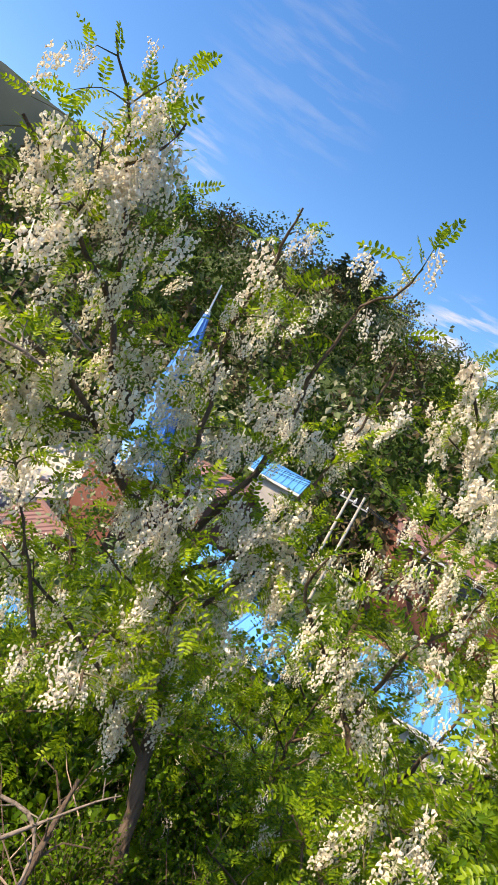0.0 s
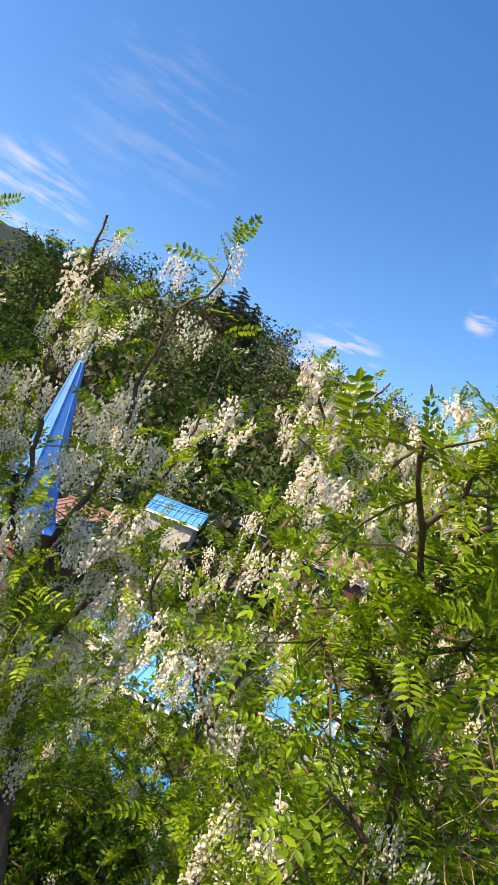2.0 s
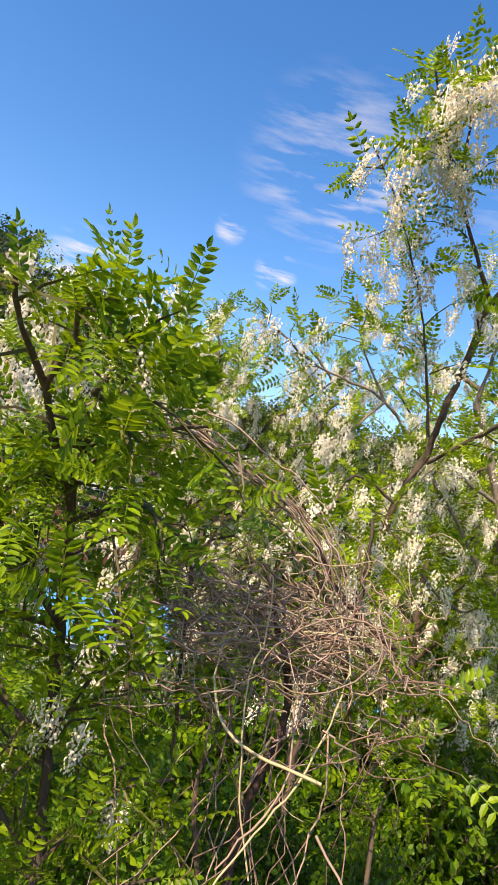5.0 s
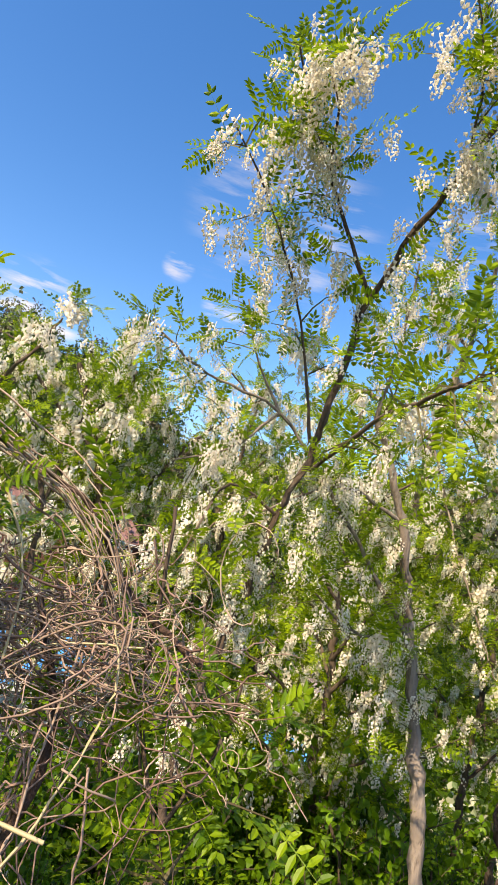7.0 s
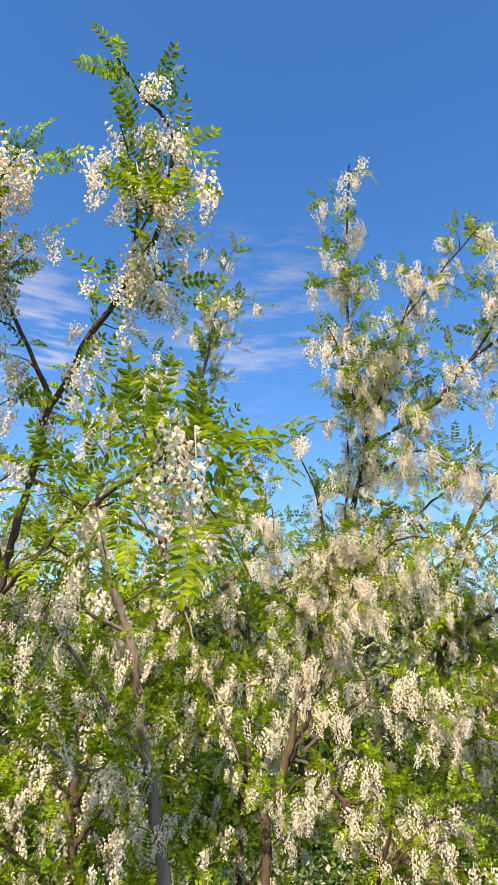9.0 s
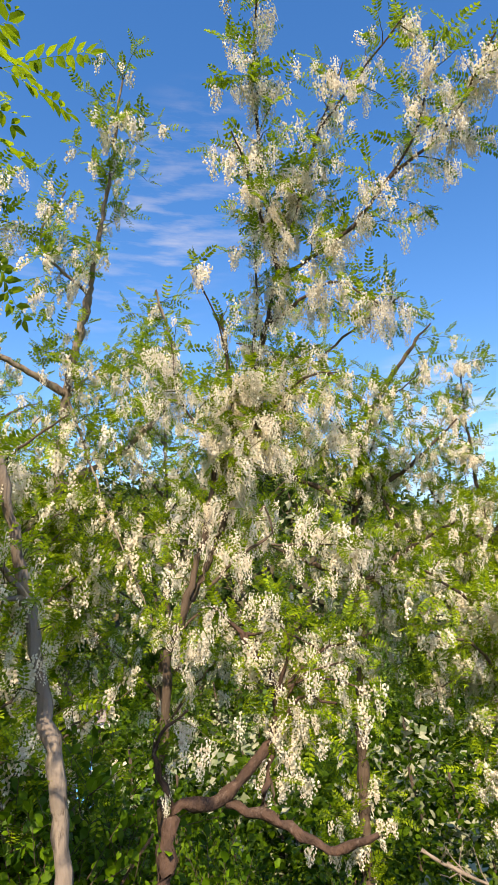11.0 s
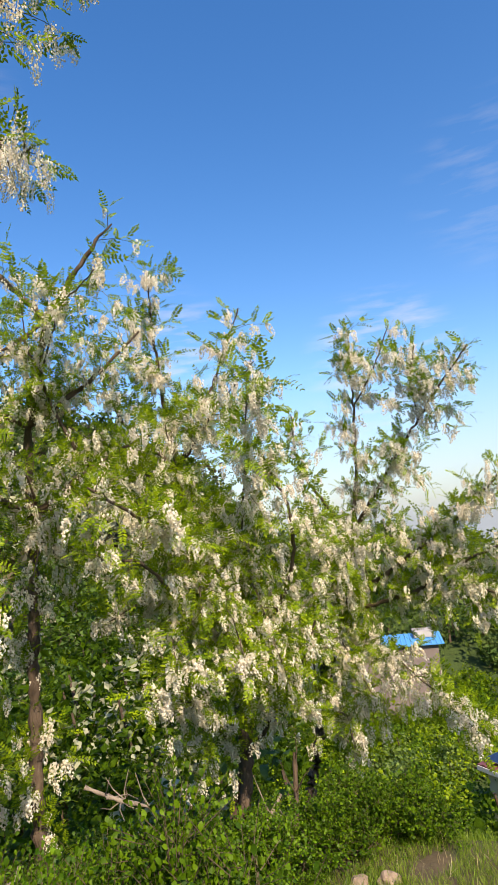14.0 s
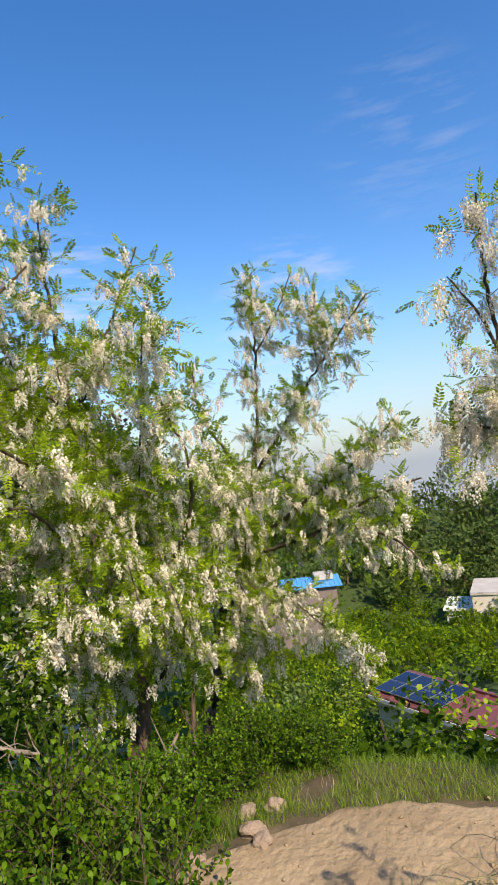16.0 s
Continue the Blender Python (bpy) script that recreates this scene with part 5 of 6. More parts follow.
for at, top, wide, seed, label in (
    ((4.30, 5.90), 4.5, 1.3, 41, "flowering locust filling the gap behind the twin-stemmed tree"),
    ((2.70, 6.30), 4.05, 1.3, 42, "pale flowering locust crown further down the bank"),
    ((1.60, 6.00), 3.75, 1.2, 43, "flowering locust with a rounded pale crown"),
    ((0.45, 5.60), 3.45, 1.2, 44, "flowering locust rising behind the dry vines"),
    ((2.20, 4.30), 2.75, 0.9, 45, "short flowering locust in the middle of the bank"),
):
    locust(label, crown_limbs(*at, top, wide, 15, seed), seed, far=True, flowers=0.21, loose=12, raceme_size=0.12, twig_len=0.42, twig_gap=0.11, leaf_size=0.13, start=0.35)
# leafy young trees without blossom in front of the village
for at, top, wide, seed, label in (
    ((-1.30, 3.30), 1.05, 0.75, 51, "young leafy locust screening the village roofs"),
    ((-0.55, 3.75), 0.80, 0.80, 52, "green young locust below the flowering crown"),
    ((0.15, 3.20), 0.72, 0.70, 53, "leafy locust sapling with dark green shade"),
    ((-0.10, 2.55), 0.55, 0.55, 54, "low leafy locust shoots at the foot of the bank"),
    ((-1.75, 2.60), 0.95, 0.60, 55, "young locust with fine green leaves"),
):
    locust(label, crown_limbs(*at, top, wide, 13, seed, 0.022, 0.2), seed, leaf_mat=LEAF_DEEP, flowers=0.04, loose=8, raceme_size=0.12, twig_len=0.32, twig_gap=0.10, leaf_size=0.115, start=0.2, group="young locusts below the flowering trees")
# added sapling right of the view; its crown throws dappled shade on the track
locust("leafy young locust added out of view to cast dappled shade on the track", crown_limbs(3.44, 0.02, 1.15, 0.40, 16, 56, 0.018, 0.35), 56, leaf_mat=LEAF_DEEP, flowers=0.05, loose=6, raceme_size=0.12, twig_len=0.26, twig_gap=0.10, leaf_size=0.12, start=0.3, group="young locusts below the flowering trees")

# ---- dry vine thicket ----
def vine_thicket():
    g = np.random.default_rng(91)
    root = thing("vine_thicket", "tangled thicket of dry brown creeper vines over dead stems", "vines", (0.695, 1.241, 0.921))
    base = np.array((0.695, 1.241, 0.921))

    def strand(name, pts, r0, r1, mat, label="", wob=0.004):
        line = smooth_line(pts, 0.02)
        line[1:-1] += g.normal(size=(len(line) - 2, 3)) * wob * 0.35
        part(name, mesh_from(name, *tube(line - base, r0, r1, 6, 0.08, seed=int(g.integers(999))), mat, True), root, label)

    strand("dead_stem", [(0.687, 1.242, 0.919), (0.669, 1.269, 1.061), (0.673, 1.267, 1.182), (0.701, 1.276, 1.336), (0.633, 1.297, 1.503)], 0.011, 0.005, BARK_RED)
    strand("dead_stem", [(0.638, 1.267, 0.941), (0.626, 1.273, 1.051), (0.588, 1.280, 1.176), (0.605, 1.283, 1.285)], 0.006, 0.003, BARK)
    strand("dead_stem", [(0.878, 1.326, 1.459), (0.754, 1.322, 1.529), (0.663, 1.315, 1.638), (0.545, 1.310, 1.688), (0.421, 1.310, 1.736)], 0.006, 0.003, BARK_RED)
    strand("dead_stem", [(0.274, 1.409, 1.578), (0.393, 1.399, 1.572), (0.467, 1.399, 1.575)], 0.006, 0.003, BARK)
    strand("vine", [(0.566, 1.210, 1.625), (0.606, 1.204, 1.553), (0.622, 1.193, 1.461), (0.609, 1.182, 1.385), (0.619, 1.159, 1.304), (0.634, 1.150, 1.226), (0.669, 1.134, 1.135)], 0.0017, 0.0013, VINE_PALE)
    strand("vine", [(0.561, 1.200, 1.441), (0.561, 1.187, 1.372), (0.589, 1.147, 1.318), (0.632, 1.123, 1.301), (0.725, 1.094, 1.291)], 0.0018, 0.0024, VINE_PALE)
    strand("vine", [(0.737, 1.220, 1.502), (0.757, 1.183, 1.427), (0.713, 1.132, 1.295), (0.656, 1.113, 1.202), (0.610, 1.090, 1.134)], 0.0017, 0.0014, VINE_PALE)
    strand("vine", [(0.705, 1.226, 1.466), (0.692, 1.169, 1.325), (0.684, 1.129, 1.260), (0.613, 1.101, 1.156)], 0.0016, 0.0014, VINE_DRY)
    strand("vine", [(0.350, 1.288, 1.343), (0.450, 1.280, 1.386), (0.574, 1.254, 1.411), (0.671, 1.233, 1.457), (0.780, 1.204, 1.480)], 0.0016, 0.0014, VINE_PALE)
    strand("vine", [(0.475, 1.267, 1.533), (0.472, 1.258, 1.441), (0.439, 1.245, 1.364), (0.387, 1.228, 1.305)], 0.0016, 0.0012, VINE_PALE)
    strand("vine", [(0.506, 1.209, 1.718), (0.536, 1.213, 1.643), (0.511, 1.216, 1.563), (0.566, 1.205, 1.489)], 0.0015, 0.0012, VINE_DRY)
    strand("vine", [(0.735, 1.099, 1.225), (0.768, 1.071, 1.189), (0.798, 1.042, 1.157)], 0.002, 0.0015, VINE_DRY)
    # loose curls wound round the stems
    mid = np.array([0.645, 1.287, 1.431])
    curls, twigs = [], []
    for k in range(170):
        c = mid + g.normal(size=3) * [0.125, 0.07, 0.06]
        n = 26
        a = g.uniform(0, 6.28) + np.cumsum(g.normal(0.28, 0.16, n))
        r = g.uniform(0.015, 0.07) * (1 + 0.3 * np.sin(np.linspace(0, 5, n) + k))
        tiltv = g.normal(size=3)
        u = np.cross(tiltv, [0, 0, 1.0])
        u /= np.linalg.norm(u)
        w = np.cross(u, g.normal(size=3))
        w /= np.linalg.norm(w)
        line = c + r[:, None] * (np.cos(a)[:, None] * u + np.sin(a)[:, None] * w) + np.linspace(0, 1, n)[:, None] * g.normal(size=3) * 0.05
        curls.append(tube(line - base, g.uniform(0.0006, 0.0016), 0.0006, 4, 0.0))
    for k in range(150):
        c = mid + g.normal(size=3) * [0.14, 0.06, 0.055] + [-0.02, 0, 0]
        n, d = 14, g.normal(size=3) * [1.0, 0.5, 0.35]
        d /= np.linalg.norm(d)
        line = c + d * np.linspace(-0.5, 0.5, n)[:, None] * g.uniform(0.1, 0.34) + np.cumsum(g.normal(size=(n, 3)), 0) * 0.006
        twigs.append(tube(line - base, g.uniform(0.0008, 0.0022), 0.0006, 4, 0.0))
    for k in range(24):
        c = np.array([0.64, 1.25, 1.36]) + g.normal(size=3) * [0.12, 0.05, 0.03]
        n = 16
        end = np.array([0.66, 1.18, 0.95]) + g.normal(size=3) * [0.13, 0.06, 0.05]
        line = c + (end - c) * np.linspace(0, 1, n)[:, None] + np.cumsum(g.normal(size=(n, 3)), 0) * 0.008
        twigs.append(tube(line - base, g.uniform(0.0008, 0.0019), 0.0007, 4, 0.0))
    part("twig_mass", mesh_from("twig_mass", *join(twigs), VINE_DARK, True), root, kind="stuff")
    part("vine_tangle", mesh_from("vine_tangle", *join(curls), VINE_DRY, True), root, kind="stuff")
    arch = smooth_line([(0.256, 1.322, 1.681), (0.361, 1.308, 1.734), (0.452, 1.291, 1.727), (0.553, 1.269, 1.678), (0.653, 1.256, 1.627), (0.726, 1.257, 1.531), (0.742, 1.263, 1.431)], 0.02)
    sheaf = []
    for k in range(46):
        i, j = sorted(g.integers(0, len(arch), 2))
        if j - i < 5:
            continue
        off = g.normal(size=3) * 0.02
        line = arch[i:j] + off + np.cumsum(g.normal(size=(j - i, 3)), 0) * 0.0035
        sheaf.append(tube(line - base, g.uniform(0.001, 0.0024), 0.0008, 4, 0.0))
    part("sheaf", mesh_from("sheaf", *join(sheaf), VINE_DRY, True), root, kind="stuff")


vine_thicket()



def fallen_branch(label, pts, r0, r1, mat):
    base = np.array(pts[0])
    root = thing("dead_branch", label, "branch", tuple(pts[0]))
    line = smooth_line(pts, 0.04)
    part("bough", mesh_from("bough", *tube(line - base, r0, r1, 7, 0.12, seed=len(pts)), mat, True), root)
    g = np.random.default_rng(int(abs(pts[0][0] * 100)))
    for k in range(4):
        q = line[int(len(line) * g.uniform(0.3, 0.95))]
        d = g.normal(size=3) + [0, 0, 0.8]
        d *= 12 * r0 / np.linalg.norm(d)
        part("side_twig", mesh_from("side_twig", *tube(np.array([q, q + d * 0.5 + g.normal(size=3) * 0.02, q + d]) - base, r0 * 0.3, 0.002, 5), mat), root)


fallen_branch("pale broken bough hanging under the blossom", [(6.703, 4.130, 0.408), (6.887, 3.873, 0.433), (7.016, 3.656, 0.390), (7.180, 3.383, 0.450), (7.302, 3.187, 0.626)], 0.03, 0.012, BARK_PALE)
fallen_branch("bare forked dead stem among the undergrowth", [(6.528, 3.516, -1.254), (6.686, 3.422, -1.059), (6.859, 3.311, -0.818)], 0.03, 0.015, BARK_PALE)
fallen_branch("dark bare stem among the undergrowth", [(7.152, 3.402, -1.638), (7.315, 3.433, -1.288), (7.524, 3.483, -0.717)], 0.03, 0.02, BARK)
fallen_branch("slanting bare stem among the undergrowth", [(7.077, 3.262, -1.449), (7.252, 3.121, -1.237), (7.395, 2.991, -1.049)], 0.025, 0.012, BARK_RED)
fallen_branch("weathered grey stick lying in the shrubs", [(4.895, 3.567, -0.065), (4.983, 3.438, -0.144), (5.074, 3.307, -0.199)], 0.014, 0.008, BARK_PALE)
fallen_branch("thin pale fallen twig in the shrubs", [(3.155, 2.838, 0.268), (3.280, 2.723, 0.240), (3.468, 2.544, 0.238)], 0.006, 0.003, BARK_PALE)
fallen_branch("short pale stick under the blossom", [(4.792, 3.298, -0.052), (4.851, 3.196, -0.098), (4.909, 3.097, -0.131)], 0.016, 0.01, BARK_PALE)
fallen_branch("upright reddish bare stem in the shade", [(6.998, 3.885, -1.136), (7.219, 3.839, -0.676), (7.335, 3.798, -0.405)], 0.04, 0.03, BARK_RED)
fallen_branch("bare drooping dead twigs at the thicket's edge", [(-0.771, 1.426, 0.430), (-0.685, 1.546, 0.532), (-0.625, 1.618, 0.604), (-0.583, 1.655, 0.641)], 0.006, 0.002, BARK_PALE)
fallen_branch("pale dead creeper stem across the bank", [(-0.854, 1.551, 0.471), (-0.773, 1.590, 0.467), (-0.706, 1.585, 0.417), (-0.658, 1.526, 0.316)], 0.007, 0.004, BARK_PALE)
fallen_branch("dark leaning dead stem at the foot of the bank", [(-0.728, 1.686, 0.216), (-0.768, 1.772, 0.352), (-0.798, 1.843, 0.480)], 0.014, 0.008, BARK)
fallen_branch("pale broken branch caught in the crown", [(-1.579, 1.383, 1.564), (-1.506, 1.462, 1.568), (-1.453, 1.515, 1.552)], 0.008, 0.005, BARK_PALE)
fallen_branch("pale weathered stick caught among leaves", [(-1.473, 1.492, 1.717), (-1.421, 1.543, 1.689), (-1.377, 1.584, 1.670)], 0.006, 0.004, BARK_PALE)


# ---- undergrowth ----


def shrub_mesh(seed, stems_n, per, leaf, mat=LEAF_BUSH):
    """Arching stems from one foot, with small oval leaves all along them."""
    g = np.random.default_rng(seed)
    stems, lp, ld = [], [], []
    for _ in range(stems_n):
        a, out, hgt = g.uniform(0, 6.28), g.uniform(0.15, 1.0) ** 0.7, g.uniform(0.45, 1.15)
        t = np.linspace(0, 1, 6)[:, None]
        end = np.array([math.cos(a) * out, math.sin(a) * out, 0])
        line = end * t**1.2 + np.array([0, 0, hgt]) * (t - 0.35 * t**3 * out) + g.normal(size=(6, 3)) * 0.015
        stems.append(tube(line[::2], 0.0035, 0.0012, 3, 0.0))
        for _ in range(per):
            q = g.uniform(0.15, 1) ** 0.8
            i = min(4, int(q * 5))
            lp.append(line[i] + (line[i + 1] - line[i]) * g.random() + g.normal(size=3) * 0.05)
            ld.append(g.normal(size=3) + [0, 0, 0.3])
    lp, ld = np.array(lp), np.array(ld)
    rot = frames_from(ld, np.array([0, 0, 1.0]) + g.normal(size=lp.shape) * 0.5)
    return (mesh_from("stems", *join(stems), TWIG), mesh_from("shrub_leaves", *scatter(OVAL, lp, rot, leaf * g.uniform(0.6, 1.4, len(lp))), mat))


def bush_mesh(seed, lobes, sprigs, leaf, mat=LEAF_BUSH):
    """A bush of several lobes with dark gaps between; each lobe is short leafy sprigs round a bare stem."""
    g = np.random.default_rng(seed)
    stems, lp, ld = [], [], []
    for _ in range(lobes):
        a, out = g.uniform(0, 6.28), g.uniform(0.05, 0.8) ** 0.6
        c = np.array([math.cos(a) * out * 0.75, math.sin(a) * out * 0.75, (1 - 0.55 * out**2) * g.uniform(0.45, 0.86)])
        t = np.linspace(0, 1, 7)[:, None]
        line = c * [1, 1, 0] * t**1.6 + np.array([0, 0, c[2]]) * t + g.normal(size=(7, 3)) * 0.02
        stems.append(tube(line, 0.012, 0.004, 5, 0.05))
        rad = g.uniform(0.13, 0.26)
        for _ in range(sprigs):
            d = g.normal(size=3) + [0, 0, 0.35]
            d /= np.linalg.norm(d)
            start, ln = line[g.integers(4, 7)] + d * rad * g.uniform(0.1, 0.7), rad * g.uniform(0.5, 1.0)
            stems.append(tube(np.array([start, start + d * ln]), 0.0022, 0.001, 3, 0.0))
            for k in range(12):
                side = np.cross(d, g.normal(size=3))
                lp.append(start + d * ln * (k + 1) / 12)
                ld.append(side / (np.linalg.norm(side) + 1e-6) + d * 0.6 if k < 11 else d)
    lp, ld = np.array(lp), np.array(ld)
    rot = frames_from(ld, np.array([0, 0, 1.0]) + g.normal(size=lp.shape) * 0.45)
    big = [st for st in stems if len(st[0]) > 20]
    fine = [(v, f) for v, f in stems if len(v) <= 20]
    return (mesh_from("stems", *join(big + fine), BARK), mesh_from("shrub_leaves", *scatter(OVAL, lp, rot, leaf * g.uniform(0.6, 1.35, len(lp))), mat))


LEAF_FRESH = material("fresh_bush_leaf", (0.028, 0.085, 0.005), (0.135, 0.26, 0.011), 0.45, 2.0, translucent=0.3, spec=0.2)
SHRUBS = [bush_mesh(31, 17, 30, 0.038), bush_mesh(32, 20, 28, 0.035, LEAF_FRESH), bush_mesh(33, 16, 32, 0.040), bush_mesh(34, 22, 27, 0.033, LEAF_FRESH)] + [shrub_mesh(35, 190, 34, 0.026), shrub_mesh(36, 170, 34, 0.029, LEAF_DEEP), bush_mesh(37, 34, 72, 0.025, LEAF_FRESH), bush_mesh(38, 32, 72, 0.024)]


def shrub(az, r, size, kind, turn, lift=0.0, label="dense green shrub with small oval leaves", wide=1.0):
    x, y = spot(az, r)
    root = thing("shrub", label, "shrub", (x, y, float(ground_z(x, y)) - 0.05 + lift), "shrubs under the locust trees")
    root.rotation_euler = (0, 0, turn)
    for nm, me in zip(("branchwork", "foliage"), SHRUBS[kind]):
        ob = part(nm, me, root, kind="stuff")
        flat = size * wide * (0.6 if kind in (4, 5) else 1.0)
        ob.scale = (flat, flat, size)


_g = np.random.default_rng(50)
for az in np.arange(-60, 60, 5.0):
    tall = 1.0 + 0.6 * float(ease(-8, 8, az) * (1 - ease(22, 38, az)))
    if az > 30:
        tall *= 0.72
    for r, s, ks in ((2.0 if az < 22 else 2.6, 0.5, (0, 4)), (2.8, 0.85, (0, 4)), (3.8, 1.3 * tall, (2, 6)), (5.2, 1.45 * tall, (1, 6)), (7.2, 1.5 * tall, (0, 6))):
        if (az > 38 and r < 3) or (az < -20 and r < 2.5):
            continue
        shrub(az + _g.uniform(-3, 3), r * _g.uniform(0.9, 1.1), s * _g.uniform(0.8, 1.15), int(_g.integers(*ks)) if r > 3 else int(_g.integers(6, 8)), _g.uniform(0, 6.28), wide=0.8)
# below the track the bushes stay under the view to the valley
for az in np.arange(30, 104, 4.2):
    for r in (3.6, 4.3, 4.9, 5.6, 6.6, 7.8, 9.4, 11.5):
        a, q = az + _g.uniform(-2, 2), r * _g.uniform(0.95, 1.06)
        if q < 4.75 and a > 58:
            continue
        x, y = spot(a, q)
        sight = 1.25 - math.hypot(x - 1.9, y - 0.6) * math.tan(radians(25.0 if q < 6.3 and 57 < a < 69 else 20.4 if a < 72 else 24.4))
        s = (sight - float(ground_z(x, y))) * _g.uniform(0.8, 1.12)
        if s > 0.12:
            shrub(a, q, s, int(_g.integers(0, 4)) if q > 5.1 else int(_g.integers(6, 8)), _g.uniform(0, 6.28), wide=min(2.0, max(0.75, 0.75 / s)), label="lush green bush on the slope below the track")

for x, y, s in ((0.35, 1.75, 0.62), (0.62, 1.68, 0.70), (0.95, 1.72, 0.66), (1.25, 1.85, 0.62)):
    shrub(math.degrees(math.atan2(x - 1.0, y - 0.3)), math.hypot(x - 1.0, y - 0.3), s, 6, x * 5, 0.42, label="fresh green shrub with small leaves under the dry vines", wide=0.75)


# ---- dirt track ----
TRACK = ((4.2, 2.35), (4.5, 2.0), (4.72, 1.76), (4.86, 1.50), (4.96, 1.26), (5.10, 0.92), (5.25, 0.4), (5.35, -0.4), (5.2, -1.4))
WAY = smooth_line([(x, y, float(ground_z(x, y))) for x, y in TRACK], 0.03)


def dirt_track():
    line = WAY
    side = np.gradient(line, axis=0)[:, [1, 0, 2]] * [1, -1, 0]
    side /= np.linalg.norm(side, axis=1)[:, None]
    n, k = len(line), 33
    v = []
    for i in range(n):
        w0 = 0.16 + 0.09 * noise.noise(Vector((i * 0.05, 2, 5))) + 0.05 * noise.noise(Vector((i * 0.21, 2, 5)))
        w1 = 0.43 + 0.10 * noise.noise(Vector((i * 0.064, 7, 1))) + 0.06 * noise.noise(Vector((i * 0.25, 7, 1)))
        for j in range(k):
            q = -w0 + (w0 + w1) * j / (k - 1)
            x, y = line[i, 0] + side[i, 0] * q, line[i, 1] + side[i, 1] * q
            edge = min(j, k - 1 - j)
            bump = 0.007 * noise.noise(Vector((x * 4, y * 4, 0))) + 0.007 * abs(noise.noise(Vector((x * 11, y * 11, 3)))) + 0.006 * noise.noise(Vector((x * 28, y * 28, 9)))
            v.append((x, y, float(ground_z(x, y)) + (0.012 + bump if edge > 1 else -0.02 * (1 - edge))))
    i, j = np.meshgrid(np.arange(n - 1), np.arange(k - 1), indexing="ij")
    f = np.stack([i * k + j, i * k + j + 1, (i + 1) * k + j + 1, (i + 1) * k + j], -1).reshape(-1, 4)
    ob = new("path", mesh_from("path", v, f, DIRT, True))
    tagged(ob, "bare sandy dirt track with pebbles and ruts", "path", kind="structure")
    g = np.random.default_rng(61)
    peb = bmesh.new()
    bmesh.ops.create_icosphere(peb, subdivisions=1, radius=1.0)
    pv, pf = np.array([q.co[:] for q in peb.verts]), np.array([[q.index for q in fc.verts] for fc in peb.faces])
    peb.free()
    m = 520
    idx = g.integers(0, n, m)
    q = g.uniform(-0.17, 0.55, m)
    xy = line[idx, :2] + side[idx, :2] * q[:, None] + g.normal(size=(m, 2)) * 0.05
    pos = np.c_[xy, ground_z(xy[:, 0], xy[:, 1]) + 0.016]
    st = new("gravel", mesh_from("gravel", *scatter((pv * [1, 0.8, 0.6], pf), pos, leaf_cards(m, g, 0.1), 0.002 + 0.013 * g.random(m) ** 5), DIRT, True))
    tagged(st, "small pale pebbles scattered on the track", "gravel", kind="stuff")


dirt_track()


def stone(x, y, size, seed, label):
    g = np.random.default_rng(seed)
    bm = bmesh.new()
    bmesh.ops.create_icosphere(bm, subdivisions=3, radius=1.0)
    for v in bm.verts:
        v.co *= 1 + 0.35 * noise.noise(v.co * 1.3 + Vector((seed, 0, 0))) + 0.08 * noise.noise(v.co * 5)
        v.co = Vector((v.co.x * size[0], v.co.y * size[1], v.co.z * size[2]))
    me = bpy.data.meshes.new("stone")
    bm.to_mesh(me)
    bm.free()
    me.materials.append(ROCK)
    ob = new("stone", me)
    ob.location = (x, y, float(ground_z(x, y)) + size[2] * 0.35)
    ob.rotation_euler = (0.2, 0.1, seed)
    tagged(ob, label, "stone", "stones beside the track")


stone(5.00, 1.93, (0.055, 0.045, 0.04), 3, "weathered pale brown stone beside the dirt track")
stone(5.06, 1.79, (0.055, 0.04, 0.045), 5, "rounded reddish stone beside the dirt track")
stone(4.86, 1.84, (0.07, 0.055, 0.04), 8, "low pale stone half buried in earth")
stone(4.78, 1.76, (0.05, 0.05, 0.045), 9, "pale brown stone lying against a buried one")
stone(4.66, 2.05, (0.05, 0.04, 0.02), 11, "flat stone half buried in weeds")


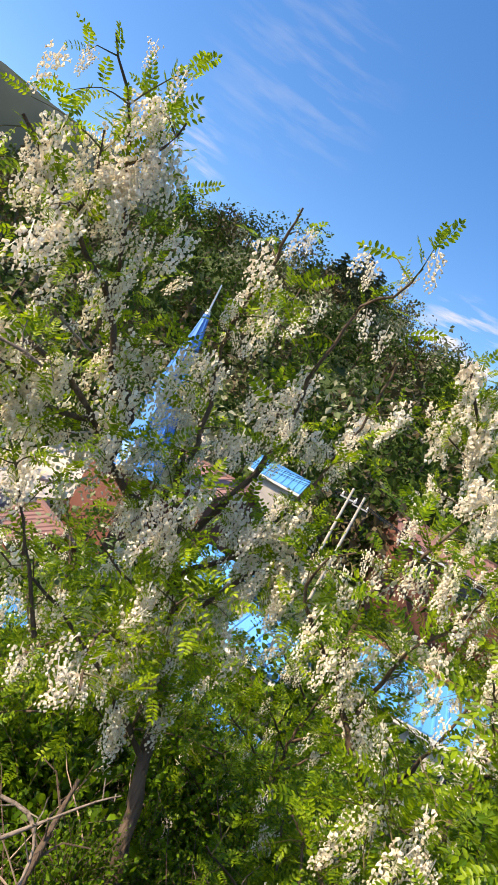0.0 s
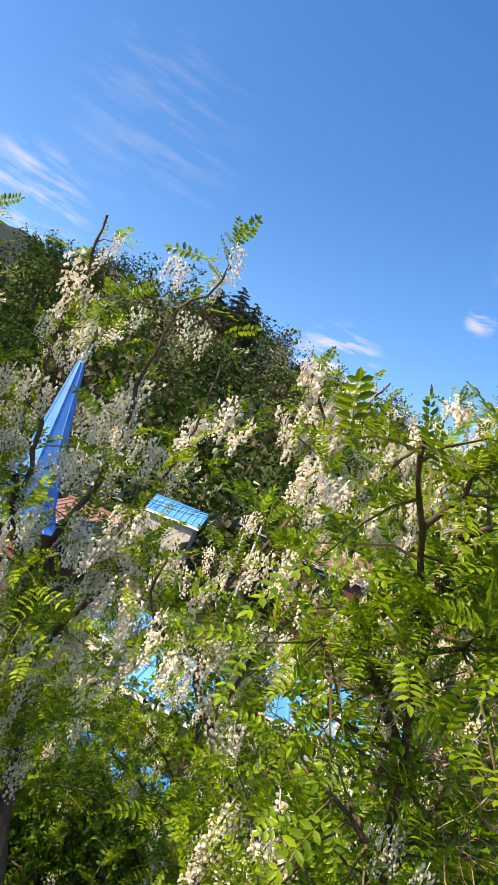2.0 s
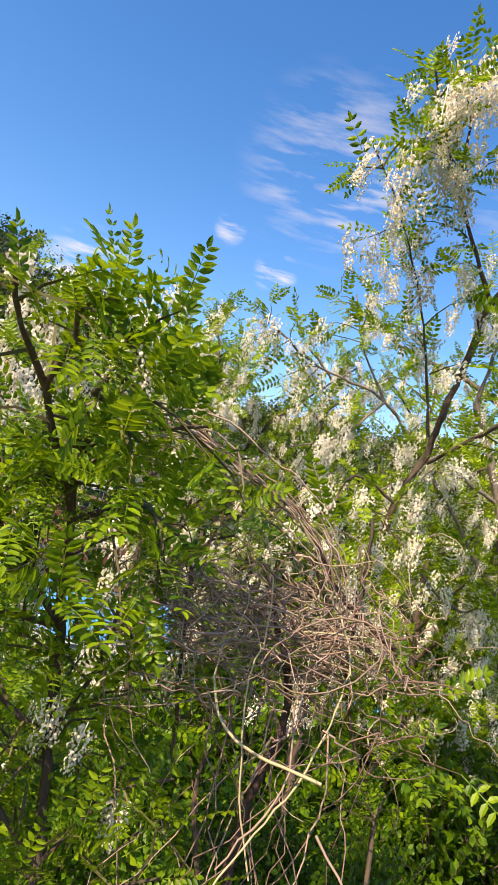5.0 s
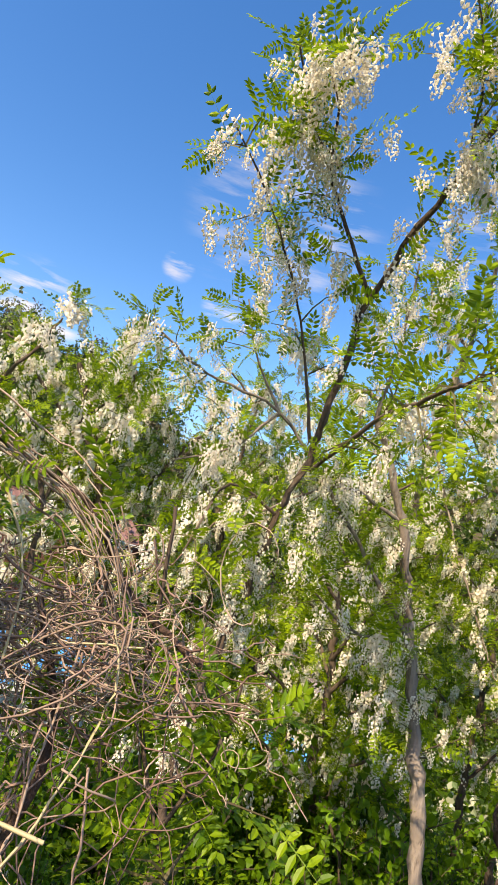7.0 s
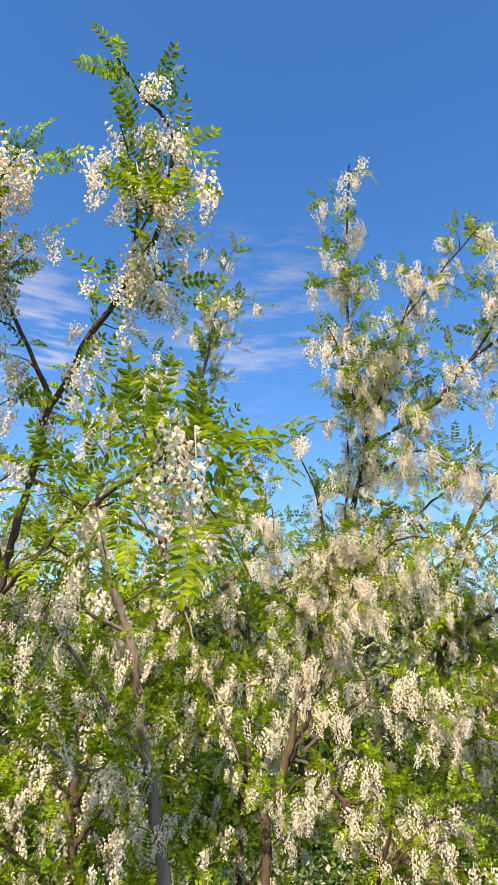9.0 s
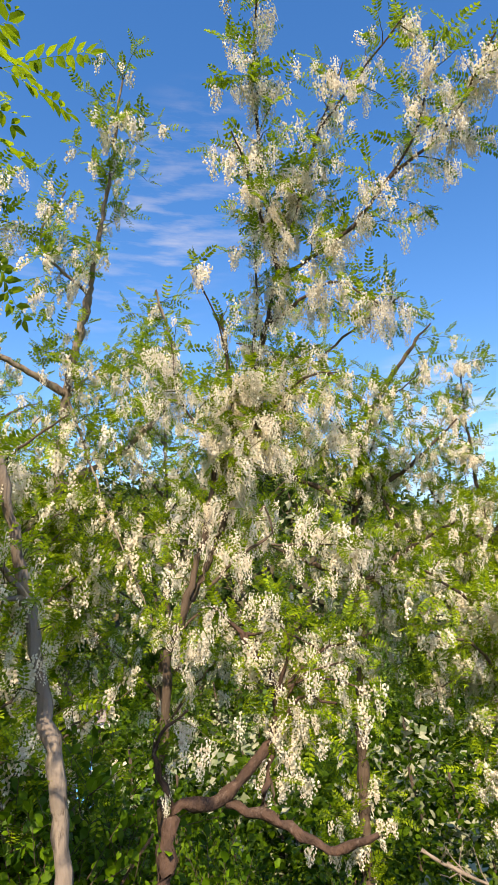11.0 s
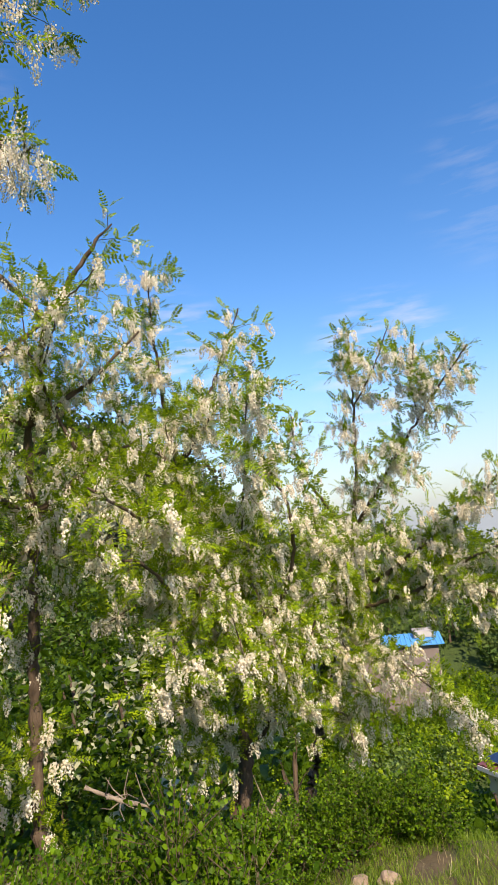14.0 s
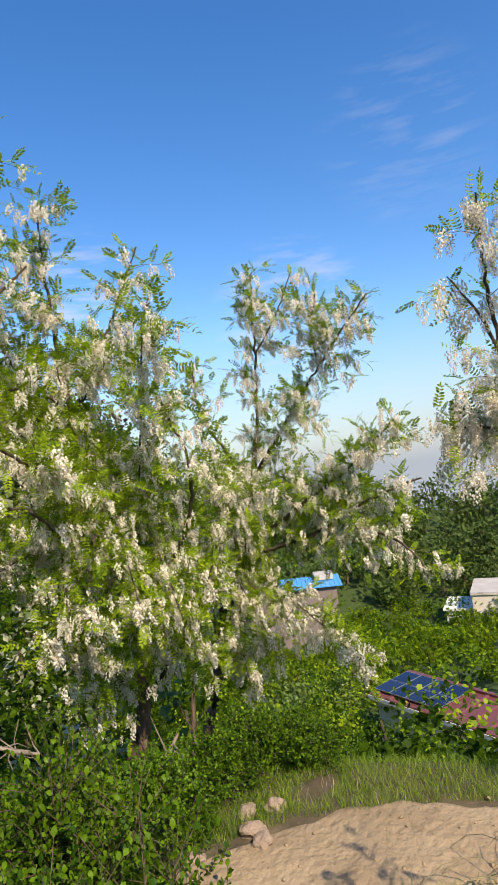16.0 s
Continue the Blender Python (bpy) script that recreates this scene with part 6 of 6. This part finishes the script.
def blades(name, label, category, x0, x1, y0, y1, count, h0, h1, mat, seed, kind="stuff"):
    """Grass: thin bent blades, three segments each."""
    g = np.random.default_rng(seed)
    x, y = g.uniform(x0, x1, count), g.uniform(y0, y1, count)
    off = np.min(np.hypot(x[:, None] - WAY[None, :, 0], y[:, None] - WAY[None, :, 1]), axis=1)
    bare = np.array([0.15 + 0.05 * noise.noise(Vector((a * 5, b * 5, 8))) for a, b in zip(x, y)])
    near = np.argmin(np.hypot(x[:, None] - WAY[None, :, 0], y[:, None] - WAY[None, :, 1]), axis=1)
    bare = bare + np.where(x < WAY[near, 0], 0.34, 0.0)
    keep = (off > bare) & np.array([noise.noise(Vector((a * 2.2, b * 2.2, seed))) > -0.5 for a, b in zip(x, y)])
    pos = np.c_[x, y, ground_z(x, y) - 0.01][keep]
    n = len(pos)
    t = (np.array([[-0.02, 0, 0], [0.02, 0, 0], [-0.016, 0.06, 0.45], [0.016, 0.06, 0.45], [-0.01, 0.22, 0.8], [0.01, 0.22, 0.8], [0, 0.42, 1.0]]), np.array([[0, 1, 3], [0, 3, 2], [2, 3, 5], [2, 5, 4], [4, 5, 6]]))
    a = g.uniform(0, 6.28, n)
    z = np.zeros(n)
    tilt = np.c_[g.normal(size=(n, 2)) * 0.25, np.ones(n)]
    tilt /= np.linalg.norm(tilt, axis=1)[:, None]
    yy = np.c_[np.cos(a), np.sin(a), z]
    xx = np.cross(yy, tilt)
    xx /= np.linalg.norm(xx, axis=1)[:, None]
    rot = np.stack([xx, np.cross(tilt, xx), tilt], -1)
    ob = new(name, mesh_from(name, *scatter(t, pos, rot, g.uniform(h0, h1, n)), mat))
    tagged(ob, label, category, kind=kind)


blades("grass", "sunlit fresh green grass along the track verge", "grass", 5.0, 5.75, 0.2, 2.0, 15000, 0.025, 0.075, GRASS, 71)
blades("grass", "short green grass in shade beside the track", "grass", 4.2, 5.0, -0.1, 1.1, 9000, 0.04, 0.12, GRASS, 72)
blades("grass", "tufts of green grass between stones", "grass", 4.72, 5.1, 1.7, 2.2, 1600, 0.03, 0.09, GRASS, 73)
blades("grass", "weedy grass at the near edge of the track", "grass", 4.0, 4.7, 1.2, 2.4, 4600, 0.03, 0.09, GRASS, 75)
blades("dry_grass", "dead straw-coloured grass stems on the verge", "dry grass", 5.1, 5.5, 0.4, 1.9, 110, 0.04, 0.10, STRAW, 74)


def straw_clump(x, y, label, seed, count=60, reach=0.55):
    """Long dead grass blades arching over from one root."""
    g = np.random.default_rng(seed)
    z = float(ground_z(x, y))
    root = thing("straw_clump", label, "dry grass", (x, y, z))
    for _ in range(count):
        a, ln = g.uniform(0, 6.28), reach * g.uniform(0.6, 1.2)
        t = np.linspace(0, 1, 9)[:, None]
        line = np.array([math.cos(a), math.sin(a), 0]) * ln * t**1.3 + np.array([0, 0, 1]) * (ln * 1.3 * t - ln * 1.35 * t**2.2) + g.normal(size=(9, 3)) * 0.006
        part("blade", mesh_from("blade", *tube(line, 0.003, 0.001, 3, 0.0), STRAW), root)


straw_clump(4.52, 0.56, "clump of long dead straw arching over the track", 81)
for x, y, s, k in ((4.15, 2.75, 0.8, 1), (3.85, 3.0, 0.95, 3), (4.45, 3.0, 0.9, 1), (4.55, 2.62, 0.6, 3), (3.5, 3.1, 0.95, 1), (3.2, 3.4, 1.0, 3), (3.9, 3.5, 1.1, 0), (4.6, 3.5, 1.1, 2), (3.4, 2.75, 0.6, 3)):
    shrub(math.degrees(math.atan2(x - 1.0, y - 0.3)), math.hypot(x - 1.0, y - 0.3), s, 6 + k % 2 if k else 7, x * 7, label="leafy fresh green bush beside the dirt track", wide=0.72)
for x, y, s in ((5.25, 2.15, 0.45), (5.45, 1.95, 0.5), (5.6, 1.75, 0.4), (4.95, 2.3, 0.5), (4.85, 2.1, 0.22)):
    shrub(math.degrees(math.atan2(x - 1.0, y - 0.3)), math.hypot(x - 1.0, y - 0.3), s, int(x * 10) % 4, x * 9, label="low dark green bush beside pale stones", wide=0.9)


def dead_brush(x, y, reach, count, seed, label):
    """A loose heap of thin dry stems leaning out of the bank."""
    g = np.random.default_rng(seed)
    root = thing("dead_brush", label, "dry twigs", (x, y, float(ground_z(x, y)) - 0.05))
    for _ in range(count):
        a, up, ln = g.uniform(0, 6.28), g.uniform(0.25, 1.1), reach * g.uniform(0.5, 1.2)
        t = np.linspace(0, 1, 10)[:, None]
        d = np.array([math.cos(a), math.sin(a), up])
        d /= np.linalg.norm(d)
        line = g.normal(size=3) * [0.2, 0.2, 0.02] * reach + d * ln * t + np.array([0, 0, -0.3 * ln]) * t**2.5 + np.cumsum(g.normal(size=(10, 3)), 0) * 0.012
        part("dry_stem", mesh_from("dry_stem", *tube(line, g.uniform(0.0025, 0.008), 0.0014, 5, 0.05), VINE_DRY if g.random() < 0.5 else BARK_RED), root)


dead_brush(-1.15, 1.75, 1.5, 120, 95, "heap of dry brown twigs and creeper stems on the bank")
dead_brush(-0.95, 1.80, 1.7, 110, 97, "dense tangle of thin dry twigs at the foot of the trunk")
dead_brush(-0.35, 1.90, 1.4, 60, 98, "leaning dry stems among the young locusts")
dead_brush(-0.75, 1.95, 1.3, 50, 96, "thin dead brown stems leaning over the shrubs")
